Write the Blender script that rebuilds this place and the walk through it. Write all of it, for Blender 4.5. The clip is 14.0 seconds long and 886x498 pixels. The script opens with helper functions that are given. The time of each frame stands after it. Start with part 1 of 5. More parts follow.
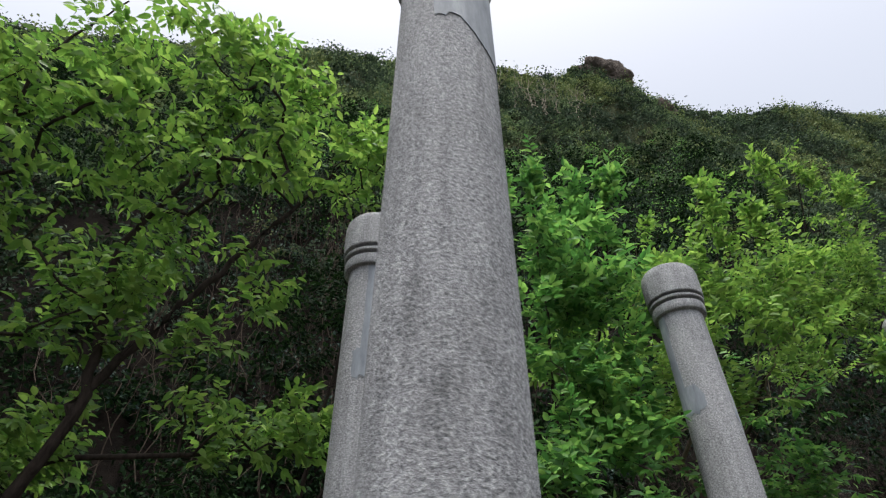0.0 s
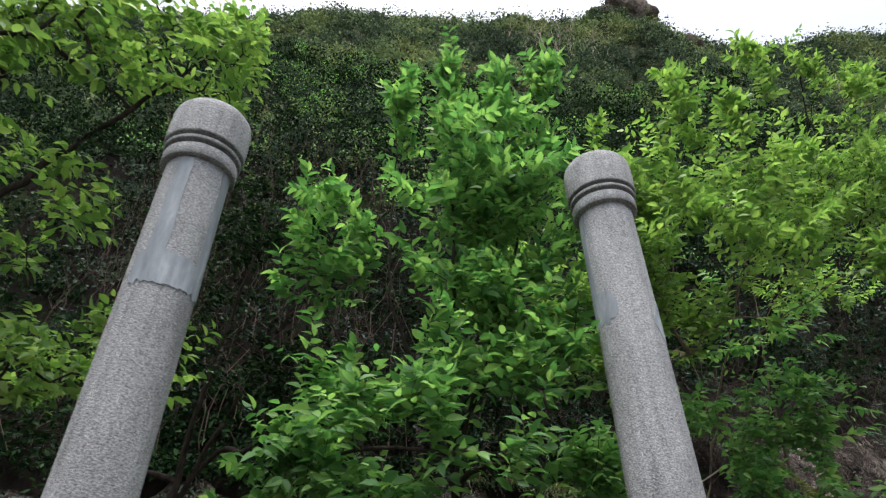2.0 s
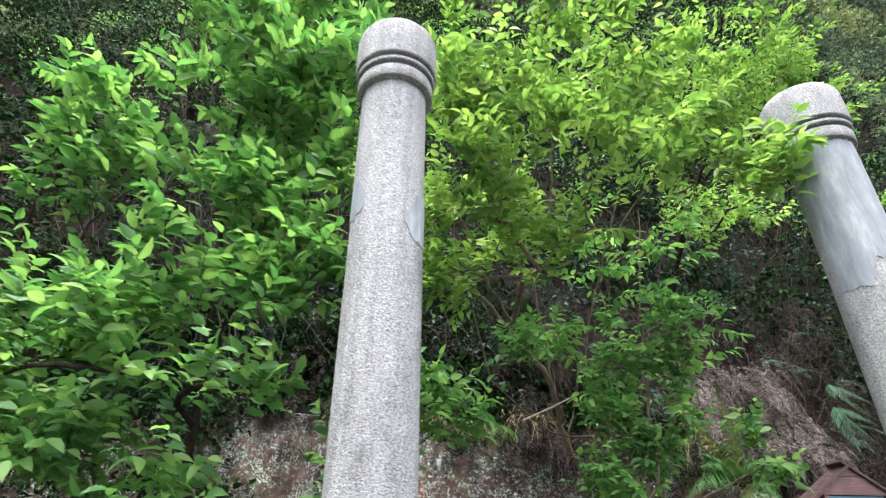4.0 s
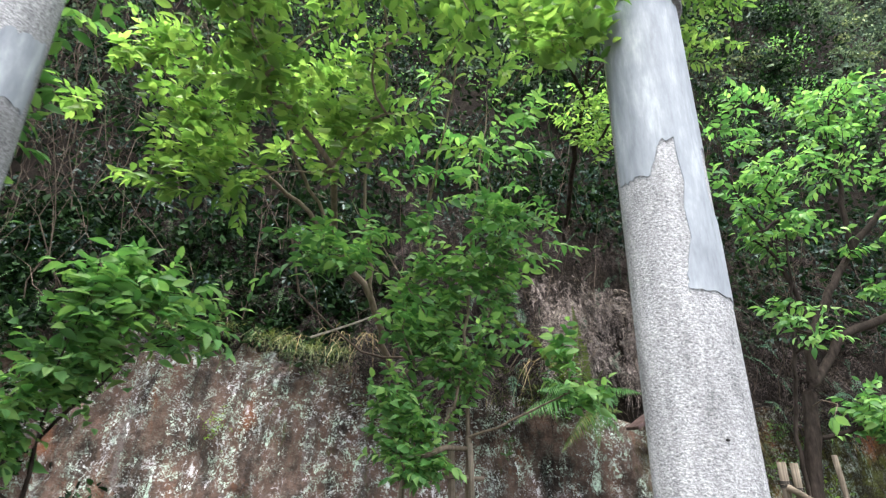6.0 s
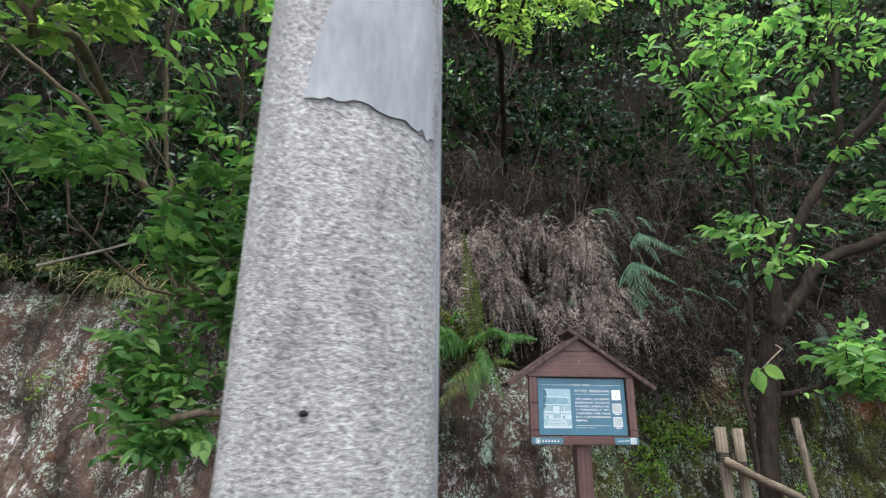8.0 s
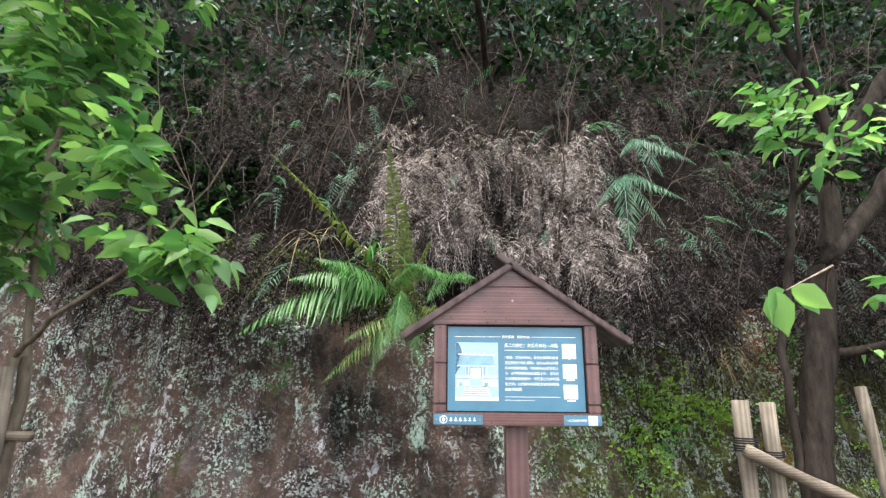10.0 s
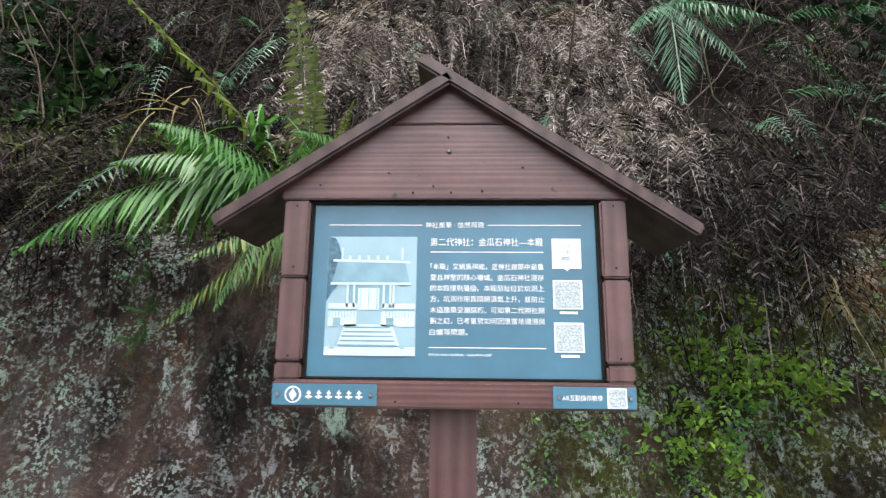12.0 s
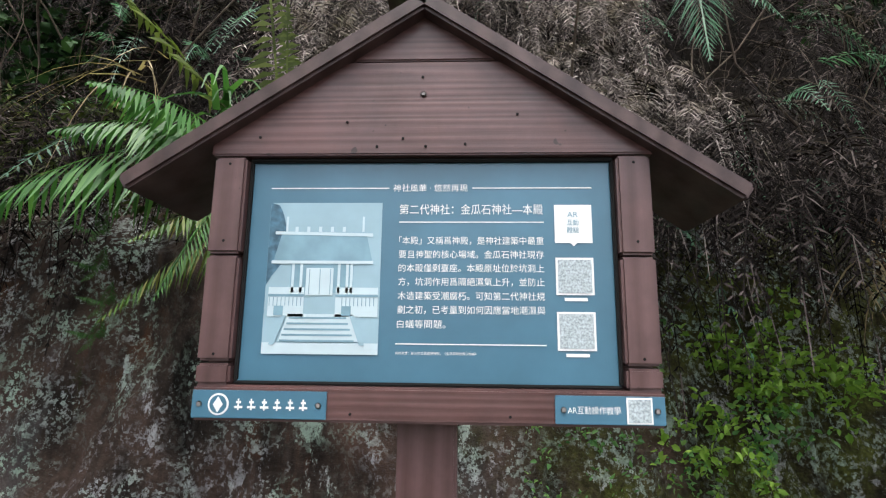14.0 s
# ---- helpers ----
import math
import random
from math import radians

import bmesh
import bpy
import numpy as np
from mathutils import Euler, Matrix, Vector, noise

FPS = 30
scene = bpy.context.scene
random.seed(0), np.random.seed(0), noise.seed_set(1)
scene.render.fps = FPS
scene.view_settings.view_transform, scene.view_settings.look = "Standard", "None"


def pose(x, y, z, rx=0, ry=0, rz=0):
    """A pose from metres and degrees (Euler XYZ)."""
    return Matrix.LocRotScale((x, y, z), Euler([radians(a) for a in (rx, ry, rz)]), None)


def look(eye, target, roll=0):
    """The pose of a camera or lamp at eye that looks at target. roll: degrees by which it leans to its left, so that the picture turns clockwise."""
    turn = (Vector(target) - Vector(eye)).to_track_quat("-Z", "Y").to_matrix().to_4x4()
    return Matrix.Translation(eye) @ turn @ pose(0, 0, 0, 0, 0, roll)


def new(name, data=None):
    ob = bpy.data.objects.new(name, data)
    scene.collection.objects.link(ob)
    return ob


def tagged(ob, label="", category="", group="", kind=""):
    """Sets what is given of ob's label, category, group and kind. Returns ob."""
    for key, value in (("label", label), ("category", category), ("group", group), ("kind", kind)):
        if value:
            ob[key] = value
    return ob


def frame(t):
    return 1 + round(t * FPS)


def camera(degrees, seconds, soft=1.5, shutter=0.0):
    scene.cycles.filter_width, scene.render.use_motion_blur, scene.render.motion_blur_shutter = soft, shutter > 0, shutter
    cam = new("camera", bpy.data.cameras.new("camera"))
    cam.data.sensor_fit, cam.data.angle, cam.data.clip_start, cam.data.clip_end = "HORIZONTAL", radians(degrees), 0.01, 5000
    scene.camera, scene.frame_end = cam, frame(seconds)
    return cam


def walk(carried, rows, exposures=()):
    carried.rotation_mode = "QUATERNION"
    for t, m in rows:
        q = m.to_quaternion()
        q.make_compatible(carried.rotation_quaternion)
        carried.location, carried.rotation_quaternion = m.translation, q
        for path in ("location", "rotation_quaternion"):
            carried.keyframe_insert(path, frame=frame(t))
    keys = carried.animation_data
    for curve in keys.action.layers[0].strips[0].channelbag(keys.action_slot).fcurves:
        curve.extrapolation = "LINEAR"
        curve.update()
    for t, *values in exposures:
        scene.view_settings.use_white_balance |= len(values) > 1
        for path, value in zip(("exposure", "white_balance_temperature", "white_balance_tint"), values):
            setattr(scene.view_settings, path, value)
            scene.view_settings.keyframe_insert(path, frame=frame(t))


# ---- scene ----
cam = camera(79.0, 14.0, soft=1.2, shutter=0.25)
PATH = [
    (0, (-9.063, -7.781, 1.077), (-8.745, -6.245, 2.318), 0.0),
    (0.5, (-8.665, -7.49, 1.135), (-8.396, -5.934, 2.362), 0.2),
    (1, (-8.193, -7.294, 1.126), (-7.964, -5.721, 2.34), 0.3),
    (1.5, (-7.67, -7.091, 1.102), (-7.474, -5.495, 2.29), 0.3),
    (2, (-7.168, -6.809, 1.141), (-6.991, -5.184, 2.293), 0.3),
    (2.5, (-6.584, -6.678, 1.165), (-6.412, -5.032, 2.288), 0.2),
    (3, (-6.098, -6.562, 1.187), (-5.919, -4.889, 2.268), 0.1),
    (3.2, (-5.893, -6.471, 1.197), (-5.715, -4.789, 2.266), 0.1),
    (5.3, (-3.887, -5.775, 1.398), (-3.609, -3.958, 2.185), 0.9),
    (5.5, (-3.655, -5.717, 1.401), (-3.375, -3.897, 2.18), 1.1),
    (6, (-3.127, -5.485, 1.408), (-2.842, -3.644, 2.136), 0.7),
    (6.5, (-2.565, -5.188, 1.424), (-2.283, -3.326, 2.097), 0.5),
    (7, (-1.978, -4.964, 1.471), (-1.703, -3.086, 2.101), 0.4),
    (7.5, (-1.541, -4.575, 1.468), (-1.298, -2.682, 2.067), 0.5),
    (8, (-1.137, -4.175, 1.514), (-0.953, -2.271, 2.098), 0.5),
    (8.2, (-0.943, -4.018, 1.529), (-0.781, -2.111, 2.111), 0.4),
    (10.3, (0.047, -2.524, 1.465), (0.028, -0.579, 1.932), 0.7),
    (10.5, (0.093, -2.315, 1.461), (0.061, -0.365, 1.905), 0.8),
    (11, (0.14, -1.835, 1.485), (0.079, 0.122, 1.893), 0.8),
    (11.5, (0.208, -1.554, 1.432), (0.136, 0.406, 1.825), 0.7),
    (12, (0.374, -1.297, 1.413), (0.299, 0.664, 1.803), 0.6),
    (12.5, (0.444, -1.143, 1.402), (0.359, 0.817, 1.788), 0.7),
    (13, (0.425, -1.059, 1.404), (0.334, 0.902, 1.784), 0.8),
    (13.5, (0.42, -1.015, 1.409), (0.326, 0.947, 1.786), 0.8),
    (14, (0.426, -1.005, 1.419), (0.333, 0.957, 1.794), 0.7),
]
EXPOSURES = [(0.0, 0.9), (1.5, 1.05), (3.0, 1.95), (5.5, 2.5), (7.0, 2.4), (8.0, 1.95), (10.5, 2.8), (12.0, 2.3), (14.0, 1.87)]
walk(cam, [(t, look(eye, target, roll)) for t, eye, target, roll in PATH], EXPOSURES)


# ---- light ----
world = bpy.data.worlds.new("overcast")
scene.world = world
world.use_nodes = True
wn, wl = world.node_tree.nodes, world.node_tree.links
sky = wn.new("ShaderNodeTexSky")
sky.sky_type, sky.sun_disc = "NISHITA", False
sky.sun_elevation, sky.sun_rotation = radians(76), radians(198)
sky.dust_density, sky.air_density = 6.0, 1.0
veil = wn.new("ShaderNodeHueSaturation")
veil.inputs["Saturation"].default_value = 0.45
wl.new(sky.outputs[0], veil.inputs["Color"])
wl.new(veil.outputs[0], wn["Background"].inputs["Color"])
wn["Background"].inputs["Strength"].default_value = 0.15
sun = new("sun", bpy.data.lights.new("sun", "SUN"))
sun.data.energy, sun.data.angle, sun.data.color = 0.95, radians(30), (1.0, 0.99, 0.975)
sun.matrix_world = look((-5, -15, 64), (0, 0, 0))


# ---- materials ----
def node(m, kind, **inputs):
    n = m.node_tree.nodes.new("ShaderNode" + kind)
    for k, v in inputs.items():
        n.inputs[k.replace("_", " ")].default_value = v
    return n


def join(m, a, b):
    m.node_tree.links.new(a, b)


def material(name, rough=0.8):
    m = bpy.data.materials.new(name)
    m.use_nodes = True
    b = m.node_tree.nodes["Principled BSDF"]
    b.inputs["Roughness"].default_value = rough
    b.inputs["Specular IOR Level"].default_value = 0.08 if rough >= 0.8 else 0.3
    return m, b


def place(m, scale=(1, 1, 1)):
    c = node(m, "TexCoord")
    p = node(m, "Mapping")
    p.inputs["Scale"].default_value = scale
    join(m, c.outputs["Object"], p.inputs["Vector"])
    return p.outputs[0]


def noise_tex(m, vec, scale, detail=4.0, rough=0.55):
    n = node(m, "TexNoise", Scale=scale, Detail=detail, Roughness=rough)
    join(m, vec, n.inputs["Vector"])
    return n.outputs["Fac"]


def ramp(m, fac, *stops):
    r = node(m, "ValToRGB")
    e = r.color_ramp.elements
    while len(e) < len(stops):
        e.new(0.5)
    for el, (p, c) in zip(e, stops):
        el.position = p
        el.color = (*c, 1) if len(c) == 3 else c
    join(m, fac, r.inputs["Fac"])
    return r.outputs["Color"]


def grey(v):
    return (v, v, v)


def mix(m, fac, a, b, how="MIX"):
    x = node(m, "Mix")
    x.data_type, x.blend_type = "RGBA", how
    for s, v in ((x.inputs[0], fac), (x.inputs[6], a), (x.inputs[7], b)):
        if isinstance(v, (int, float)):
            s.default_value = v
        elif isinstance(v, tuple):
            s.default_value = (*v, 1)
        else:
            join(m, v, s)
    return x.outputs[2]


def bump(m, b, height, strength, distance):
    n = node(m, "Bump", Strength=strength, Distance=distance)
    join(m, height, n.inputs["Height"])
    join(m, n.outputs[0], b.inputs["Normal"])


def concrete_mat():
    m, b = material("pebble_dash_concrete", 0.9)
    v = place(m, (1, 1, 1.5))
    grain = noise_tex(m, v, 62, 5, 0.7)
    tone = ramp(m, grain, (0.3, (0.085, 0.088, 0.093)), (0.41, (0.215, 0.221, 0.231)), (0.53, (0.335, 0.344, 0.355)), (0.7, (0.57, 0.582, 0.596)))
    stain = ramp(m, noise_tex(m, place(m, (1, 1, 0.55)), 2.6, 8, 0.65), (0.34, grey(0.66)), (0.48, grey(0.98)), (0.64, grey(1.1)))
    streak = ramp(m, noise_tex(m, place(m, (9, 9, 0.6)), 1.4, 5), (0.36, grey(0.78)), (0.56, grey(1.0)))
    c = mix(m, 1.0, tone, stain, "MULTIPLY")
    c = mix(m, 0.8, c, streak, "MULTIPLY")
    blot = ramp(m, noise_tex(m, place(m), 5.5, 9, 0.75), (0.62, grey(0)), (0.72, grey(0.4)))
    c = mix(m, blot, c, (0.11, 0.113, 0.118))
    join(m, c, b.inputs["Base Color"])
    bump(m, b, grain, 0.9, 0.012)
    return m


def cement_mat():
    m, b = material("smooth_grey_cement", 0.75)
    v = place(m, (1, 1, 0.22))
    c = ramp(m, noise_tex(m, v, 9, 9, 0.7), (0.3, (0.145, 0.163, 0.188)), (0.52, (0.235, 0.262, 0.292)), (0.72, (0.39, 0.425, 0.445)))
    join(m, c, b.inputs["Base Color"])
    bump(m, b, noise_tex(m, v, 30, 5), 0.35, 0.006)
    return m


def rock_mat():
    """One damp rock: lichen crusts on the open face, moss and rust where it turns towards the gully."""
    m, b = material("damp_rock_with_lichen_and_moss", 0.85)
    v = place(m)
    vs = place(m, (1.0, 1.0, 0.45))
    base = ramp(m, noise_tex(m, vs, 2.8, 11, 0.72), (0.34, (0.014, 0.012, 0.011)), (0.43, (0.052, 0.04, 0.034)), (0.55, (0.12, 0.083, 0.069)), (0.74, (0.2, 0.122, 0.093)))
    rust = ramp(m, noise_tex(m, vs, 1.7, 8, 0.7), (0.57, grey(0)), (0.68, grey(0.7)))
    base = mix(m, rust, base, (0.2, 0.082, 0.038))
    grey_run = ramp(m, noise_tex(m, place(m, (2.4, 2.4, 0.4)), 1.2, 7, 0.66), (0.58, grey(0)), (0.66, grey(0.35)))
    base = mix(m, grey_run, base, (0.19, 0.185, 0.19))
    wide = ramp(m, noise_tex(m, place(m, (2.2, 2.2, 0.8)), 1.1, 8, 0.68), (0.43, grey(0.08)), (0.56, grey(1)))
    fine = ramp(m, noise_tex(m, v, 46, 6, 0.66), (0.53, grey(0)), (0.54, grey(1)))
    blot = ramp(m, noise_tex(m, v, 15, 10, 0.76), (0.563, grey(0)), (0.574, grey(1)))
    patch = ramp(m, noise_tex(m, vs, 4.6, 13, 0.82), (0.59, grey(0)), (0.6, grey(1)))
    near = ramp(m, noise_tex(m, v, 7, 5, 0.6), (0.44, grey(0)), (0.54, grey(1)))
    crust = mix(m, 1.0, fine, near, "MULTIPLY")
    crust = mix(m, 1.0, crust, blot, "LIGHTEN")
    crust = mix(m, 1.0, crust, wide, "MULTIPLY")
    crust = mix(m, 1.0, crust, patch, "LIGHTEN")
    hole = ramp(m, noise_tex(m, v, 80, 4, 0.7), (0.36, grey(0.4)), (0.44, grey(1)))
    crust = mix(m, 1.0, crust, hole, "MULTIPLY")
    pale = ramp(m, noise_tex(m, v, 3.5, 3), (0.38, (0.58, 0.58, 0.62)), (0.58, (0.5, 0.66, 0.56)))
    green = ramp(m, noise_tex(m, vs, 2.6, 9, 0.72), (0.6, grey(0)), (0.67, grey(0.85)))
    dry = mix(m, green, mix(m, crust, base, pale), (0.05, 0.068, 0.018))
    wet = ramp(m, noise_tex(m, v, 4.2, 12, 0.74), (0.3, (0.009, 0.008, 0.006)), (0.45, (0.03, 0.026, 0.013)), (0.56, (0.06, 0.066, 0.017)), (0.72, (0.13, 0.15, 0.032)))
    orange = ramp(m, noise_tex(m, v, 1.3, 4), (0.58, grey(0)), (0.7, grey(0.8)))
    wet = mix(m, orange, wet, (0.17, 0.062, 0.026))
    wet = mix(m, mix(m, 0.55, crust, (0.0, 0.0, 0.0)), wet, pale)
    speck = ramp(m, noise_tex(m, v, 45, 6, 0.7), (0.36, grey(0.5)), (0.6, grey(1.5)))
    wet = mix(m, 1.0, wet, speck, "MULTIPLY")
    xyz = node(m, "SeparateXYZ")
    join(m, v, xyz.inputs[0])
    along = node(m, "Math")
    along.operation = "MULTIPLY_ADD"
    join(m, noise_tex(m, v, 2.2, 8, 0.7), along.inputs[0])
    along.inputs[1].default_value = 3.0
    join(m, xyz.outputs["X"], along.inputs[2])
    turn = node(m, "MapRange")
    turn.inputs["From Min"].default_value, turn.inputs["From Max"].default_value = 1.9, 2.7
    join(m, along.outputs[0], turn.inputs["Value"])
    join(m, mix(m, turn.outputs[0], dry, wet), b.inputs["Base Color"])
    bump(m, b, noise_tex(m, v, 8, 12, 0.74), 1.0, 0.09)
    return m


# Default tones go near black, carrying the shade that lies on the bank.
def soil_mat(name="shade_dark_litter_soil", a=(0.004, 0.0032, 0.0028), z=(0.02, 0.0155, 0.0125), scale=5):
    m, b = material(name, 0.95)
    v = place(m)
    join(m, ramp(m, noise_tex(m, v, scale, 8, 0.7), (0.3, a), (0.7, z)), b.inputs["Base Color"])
    bump(m, b, noise_tex(m, v, scale * 6, 6, 0.7), 0.8, 0.05)
    return m


def hill_mat():
    m, b = material("wooded_hillside_ground", 0.95)
    v = place(m)
    c = ramp(m, noise_tex(m, v, 0.35, 8, 0.7), (0.3, (0.014, 0.02, 0.009)), (0.55, (0.032, 0.043, 0.017)), (0.75, (0.07, 0.075, 0.035)))
    join(m, c, b.inputs["Base Color"])
    bump(m, b, noise_tex(m, v, 2.5, 8, 0.7), 1.0, 0.5)
    return m


def cliff_mat():
    m, b = material("grey_brown_crag", 0.95)
    v = place(m)
    join(m, ramp(m, noise_tex(m, v, 0.6, 8, 0.7), (0.3, (0.045, 0.038, 0.032)), (0.7, (0.2, 0.17, 0.15))), b.inputs["Base Color"])
    bump(m, b, noise_tex(m, v, 1.5, 8, 0.7), 1.0, 0.8)
    return m


def leaf_mat(name, dark, mid, light, through_light=0.5, rough=0.5, patch=1.2, lo=0.72, hi=1.15, shine=0.32, at=0.5):
    m, b = material(name, rough)
    b.inputs["Specular IOR Level"].default_value = shine
    isl = node(m, "NewGeometry")
    v = place(m)
    c = ramp(m, isl.outputs["Random Per Island"], (0.0, dark), (at, mid), (1.0, light))
    wide = ramp(m, noise_tex(m, v, patch, 3), (0.3, grey(lo)), (0.7, grey(hi)))
    c = mix(m, 1.0, c, wide, "MULTIPLY")
    join(m, c, b.inputs["Base Color"])
    t = node(m, "BsdfTranslucent")
    join(m, mix(m, 1.0, c, (1.2, 1.27, 0.85), "MULTIPLY"), t.inputs["Color"])
    s = node(m, "MixShader")
    s.inputs[0].default_value = through_light
    join(m, b.outputs[0], s.inputs[1])
    join(m, t.outputs[0], s.inputs[2])
    join(m, s.outputs[0], m.node_tree.nodes["Material Output"].inputs["Surface"])
    return m


def bark_mat(name, a, z, stretch=0.25):
    m, b = material(name, 0.85)
    v = place(m, (1, 1, stretch))
    join(m, ramp(m, noise_tex(m, v, 22, 7, 0.65), (0.3, a), (0.7, z)), b.inputs["Base Color"])
    bump(m, b, noise_tex(m, v, 45, 6), 0.7, 0.01)
    return m


def wood_mat(name, a, z, along="x", rough=0.45, scale=1.0, shine=0.3):
    m, b = material(name, rough)
    b.inputs["Specular IOR Level"].default_value = shine
    s = {"x": (0.35, 7, 13), "z": (8, 8, 0.45), "even": (3, 3, 3)}[along]
    v = place(m, tuple(scale * k for k in s))
    w = node(m, "TexWave", Scale=1.7, Distortion=9.0, Detail=4.0)
    w.inputs["Detail Scale"].default_value = 0.7
    w.bands_direction = "Z" if along == "x" else "X"
    join(m, v, w.inputs["Vector"])
    g = noise_tex(m, v, 3.2, 8, 0.7)
    f = mix(m, 0.78, w.outputs["Color"], g)
    c = ramp(m, f, (0.28, a), (0.72, z))
    wear = ramp(m, noise_tex(m, place(m), 6, 7, 0.65), (0.34, grey(0.68)), (0.66, grey(1.15)))
    c = mix(m, 1.0, c, wear, "MULTIPLY")
    nick = ramp(m, noise_tex(m, place(m), 38, 3, 0.5), (0.73, grey(0)), (0.76, grey(0.8)))
    c = mix(m, nick, c, tuple(k * 0.25 for k in a))
    join(m, c, b.inputs["Base Color"])
    join(m, ramp(m, noise_tex(m, place(m), 14, 5), (0.35, grey(rough * 0.8)), (0.65, grey(min(1, rough * 1.25)))), b.inputs["Roughness"])
    bump(m, b, f, 0.4, 0.0022)
    return m


def plain(name, colour, rough=0.5, var=0.12, scale=12):
    m, b = material(name, rough)
    lo, hi = tuple(k * (1 - var) for k in colour), tuple(min(1, k * (1 + var)) for k in colour)
    join(m, ramp(m, noise_tex(m, place(m), scale, 5), (0.35, lo), (0.65, hi)), b.inputs["Base Color"])
    return m


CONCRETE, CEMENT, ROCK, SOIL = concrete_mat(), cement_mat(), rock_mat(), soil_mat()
HILL, CRAG = hill_mat(), cliff_mat()
PAVE = soil_mat("trodden_earth_and_gravel", (0.035, 0.032, 0.027), (0.11, 0.1, 0.082), 9)
LEAF = leaf_mat("fresh_green_leaf", (0.055, 0.165, 0.05), (0.12, 0.28, 0.085), (0.26, 0.44, 0.14), shine=0.42)
LEAF_YELLOW = leaf_mat("young_yellow_green_leaf", (0.085, 0.185, 0.045), (0.165, 0.3, 0.075), (0.3, 0.44, 0.125), shine=0.42)
# Deep green taken near black: shade under the trees is part of this colour.
LEAF_DEEP_SHADE = leaf_mat("deep_green_shade_leaf", (0.003, 0.009, 0.004), (0.008, 0.021, 0.009), (0.03, 0.066, 0.024), 0.2, 0.65, shine=0.05)
LEAF_BLUE = leaf_mat("blue_green_glossy_leaf", (0.009, 0.022, 0.018), (0.02, 0.045, 0.036), (0.05, 0.09, 0.075), 0.12, 0.5, shine=0.18)
# Distance haze is painted into the hill leaves: lighter, greyer tones.
HILL_LEAF = leaf_mat("hazed_hill_shrub_leaf", (0.06, 0.1, 0.062), (0.115, 0.17, 0.1), (0.2, 0.26, 0.155), 0.2, 0.8, 0.3, 0.6, 1.35, 0.1)
HILL_OLIVE = leaf_mat("hazed_hill_olive_leaf", (0.1, 0.14, 0.065), (0.17, 0.215, 0.105), (0.27, 0.31, 0.165), 0.2, 0.8, 0.3, 0.6, 1.35, 0.1)
HILL_DARK = leaf_mat("hazed_hill_evergreen_leaf", (0.028, 0.05, 0.038), (0.06, 0.093, 0.067), (0.11, 0.15, 0.105), 0.15, 0.8, 0.3, 0.6, 1.35, 0.1)
# Strong dark noise patches put the shade between fern tufts into the colour.
DEAD = leaf_mat("shade_mottled_withered_frond", (0.004, 0.0033, 0.0032), (0.015, 0.0118, 0.0112), (0.115, 0.095, 0.09), 0.15, 0.9, 2.2, 0.25, 1.45, 0.05, 0.66)
DEAD_PALE = leaf_mat("bleached_fern_frond", (0.035, 0.028, 0.027), (0.12, 0.1, 0.095), (0.46, 0.4, 0.375), 0.15, 0.9, 3.4, 0.4, 1.35, 0.06)
FERN = leaf_mat("fern_frond", (0.025, 0.085, 0.022), (0.05, 0.15, 0.036), (0.09, 0.22, 0.052), 0.3, 0.5)
FERN_BLUE = leaf_mat("blue_green_fern_frond", (0.03, 0.09, 0.055), (0.05, 0.14, 0.085), (0.1, 0.22, 0.13), 0.3, 0.5)
STRAW = leaf_mat("dry_grass_blade", (0.12, 0.09, 0.045), (0.24, 0.18, 0.1), (0.36, 0.3, 0.18), 0.3, 0.8)
GRASS = leaf_mat("long_grass_blade", (0.03, 0.05, 0.012), (0.07, 0.1, 0.028), (0.15, 0.15, 0.06), 0.3, 0.6)
BARK = bark_mat("dark_bark", (0.008, 0.006, 0.005), (0.045, 0.036, 0.03))
GREY_BARK = bark_mat("grey_brown_bark", (0.06, 0.048, 0.036), (0.2, 0.165, 0.125))
TWIG = bark_mat("grey_twig", (0.035, 0.026, 0.02), (0.11, 0.088, 0.07))
PALE_TWIG = bark_mat("bleached_dead_stem", (0.2, 0.17, 0.14), (0.42, 0.38, 0.33))
PAINTED = wood_mat("brown_painted_wood", (0.07, 0.03, 0.027), (0.155, 0.08, 0.075), rough=0.38, shine=0.55)
ROOF_WOOD = wood_mat("dark_brown_weathered_roof_board", (0.042, 0.023, 0.021), (0.1, 0.062, 0.058), "even", 0.45, 1.0, 0.4)
PAINTED_UP = wood_mat("brown_painted_wood_upright", (0.075, 0.036, 0.034), (0.145, 0.08, 0.077), "z", 0.42, 0.6, 0.5)
STAKE = wood_mat("weathered_grey_pole", (0.09, 0.074, 0.056), (0.22, 0.185, 0.142), "z", 0.85)
RAIL = wood_mat("weathered_grey_rail", (0.09, 0.07, 0.052), (0.19, 0.155, 0.115), "x", 0.85)
PANEL = plain("slate_blue_print", (0.06, 0.165, 0.24), 0.3, 0.1, 7)
PANEL.node_tree.nodes["Principled BSDF"].inputs["Specular IOR Level"].default_value = 0.6
CODE_GREY = plain("fine_grey_print", (0.4, 0.46, 0.48), 0.3, 0.35, 260)
WHITE = plain("white_print", (0.8, 0.82, 0.82), 0.3, 0.02)
PHOTO_WHITE = plain("photo_white", (0.52, 0.64, 0.68), 0.2, 0.05)
PHOTO_SKY = plain("photo_pale_blue", (0.31, 0.46, 0.53), 0.25, 0.1, 6)
PHOTO_MID = plain("photo_mid_blue", (0.2, 0.34, 0.41), 0.2, 0.12, 20)
PHOTO_DARK = plain("photo_dark_blue", (0.07, 0.15, 0.21), 0.2, 0.4, 60)
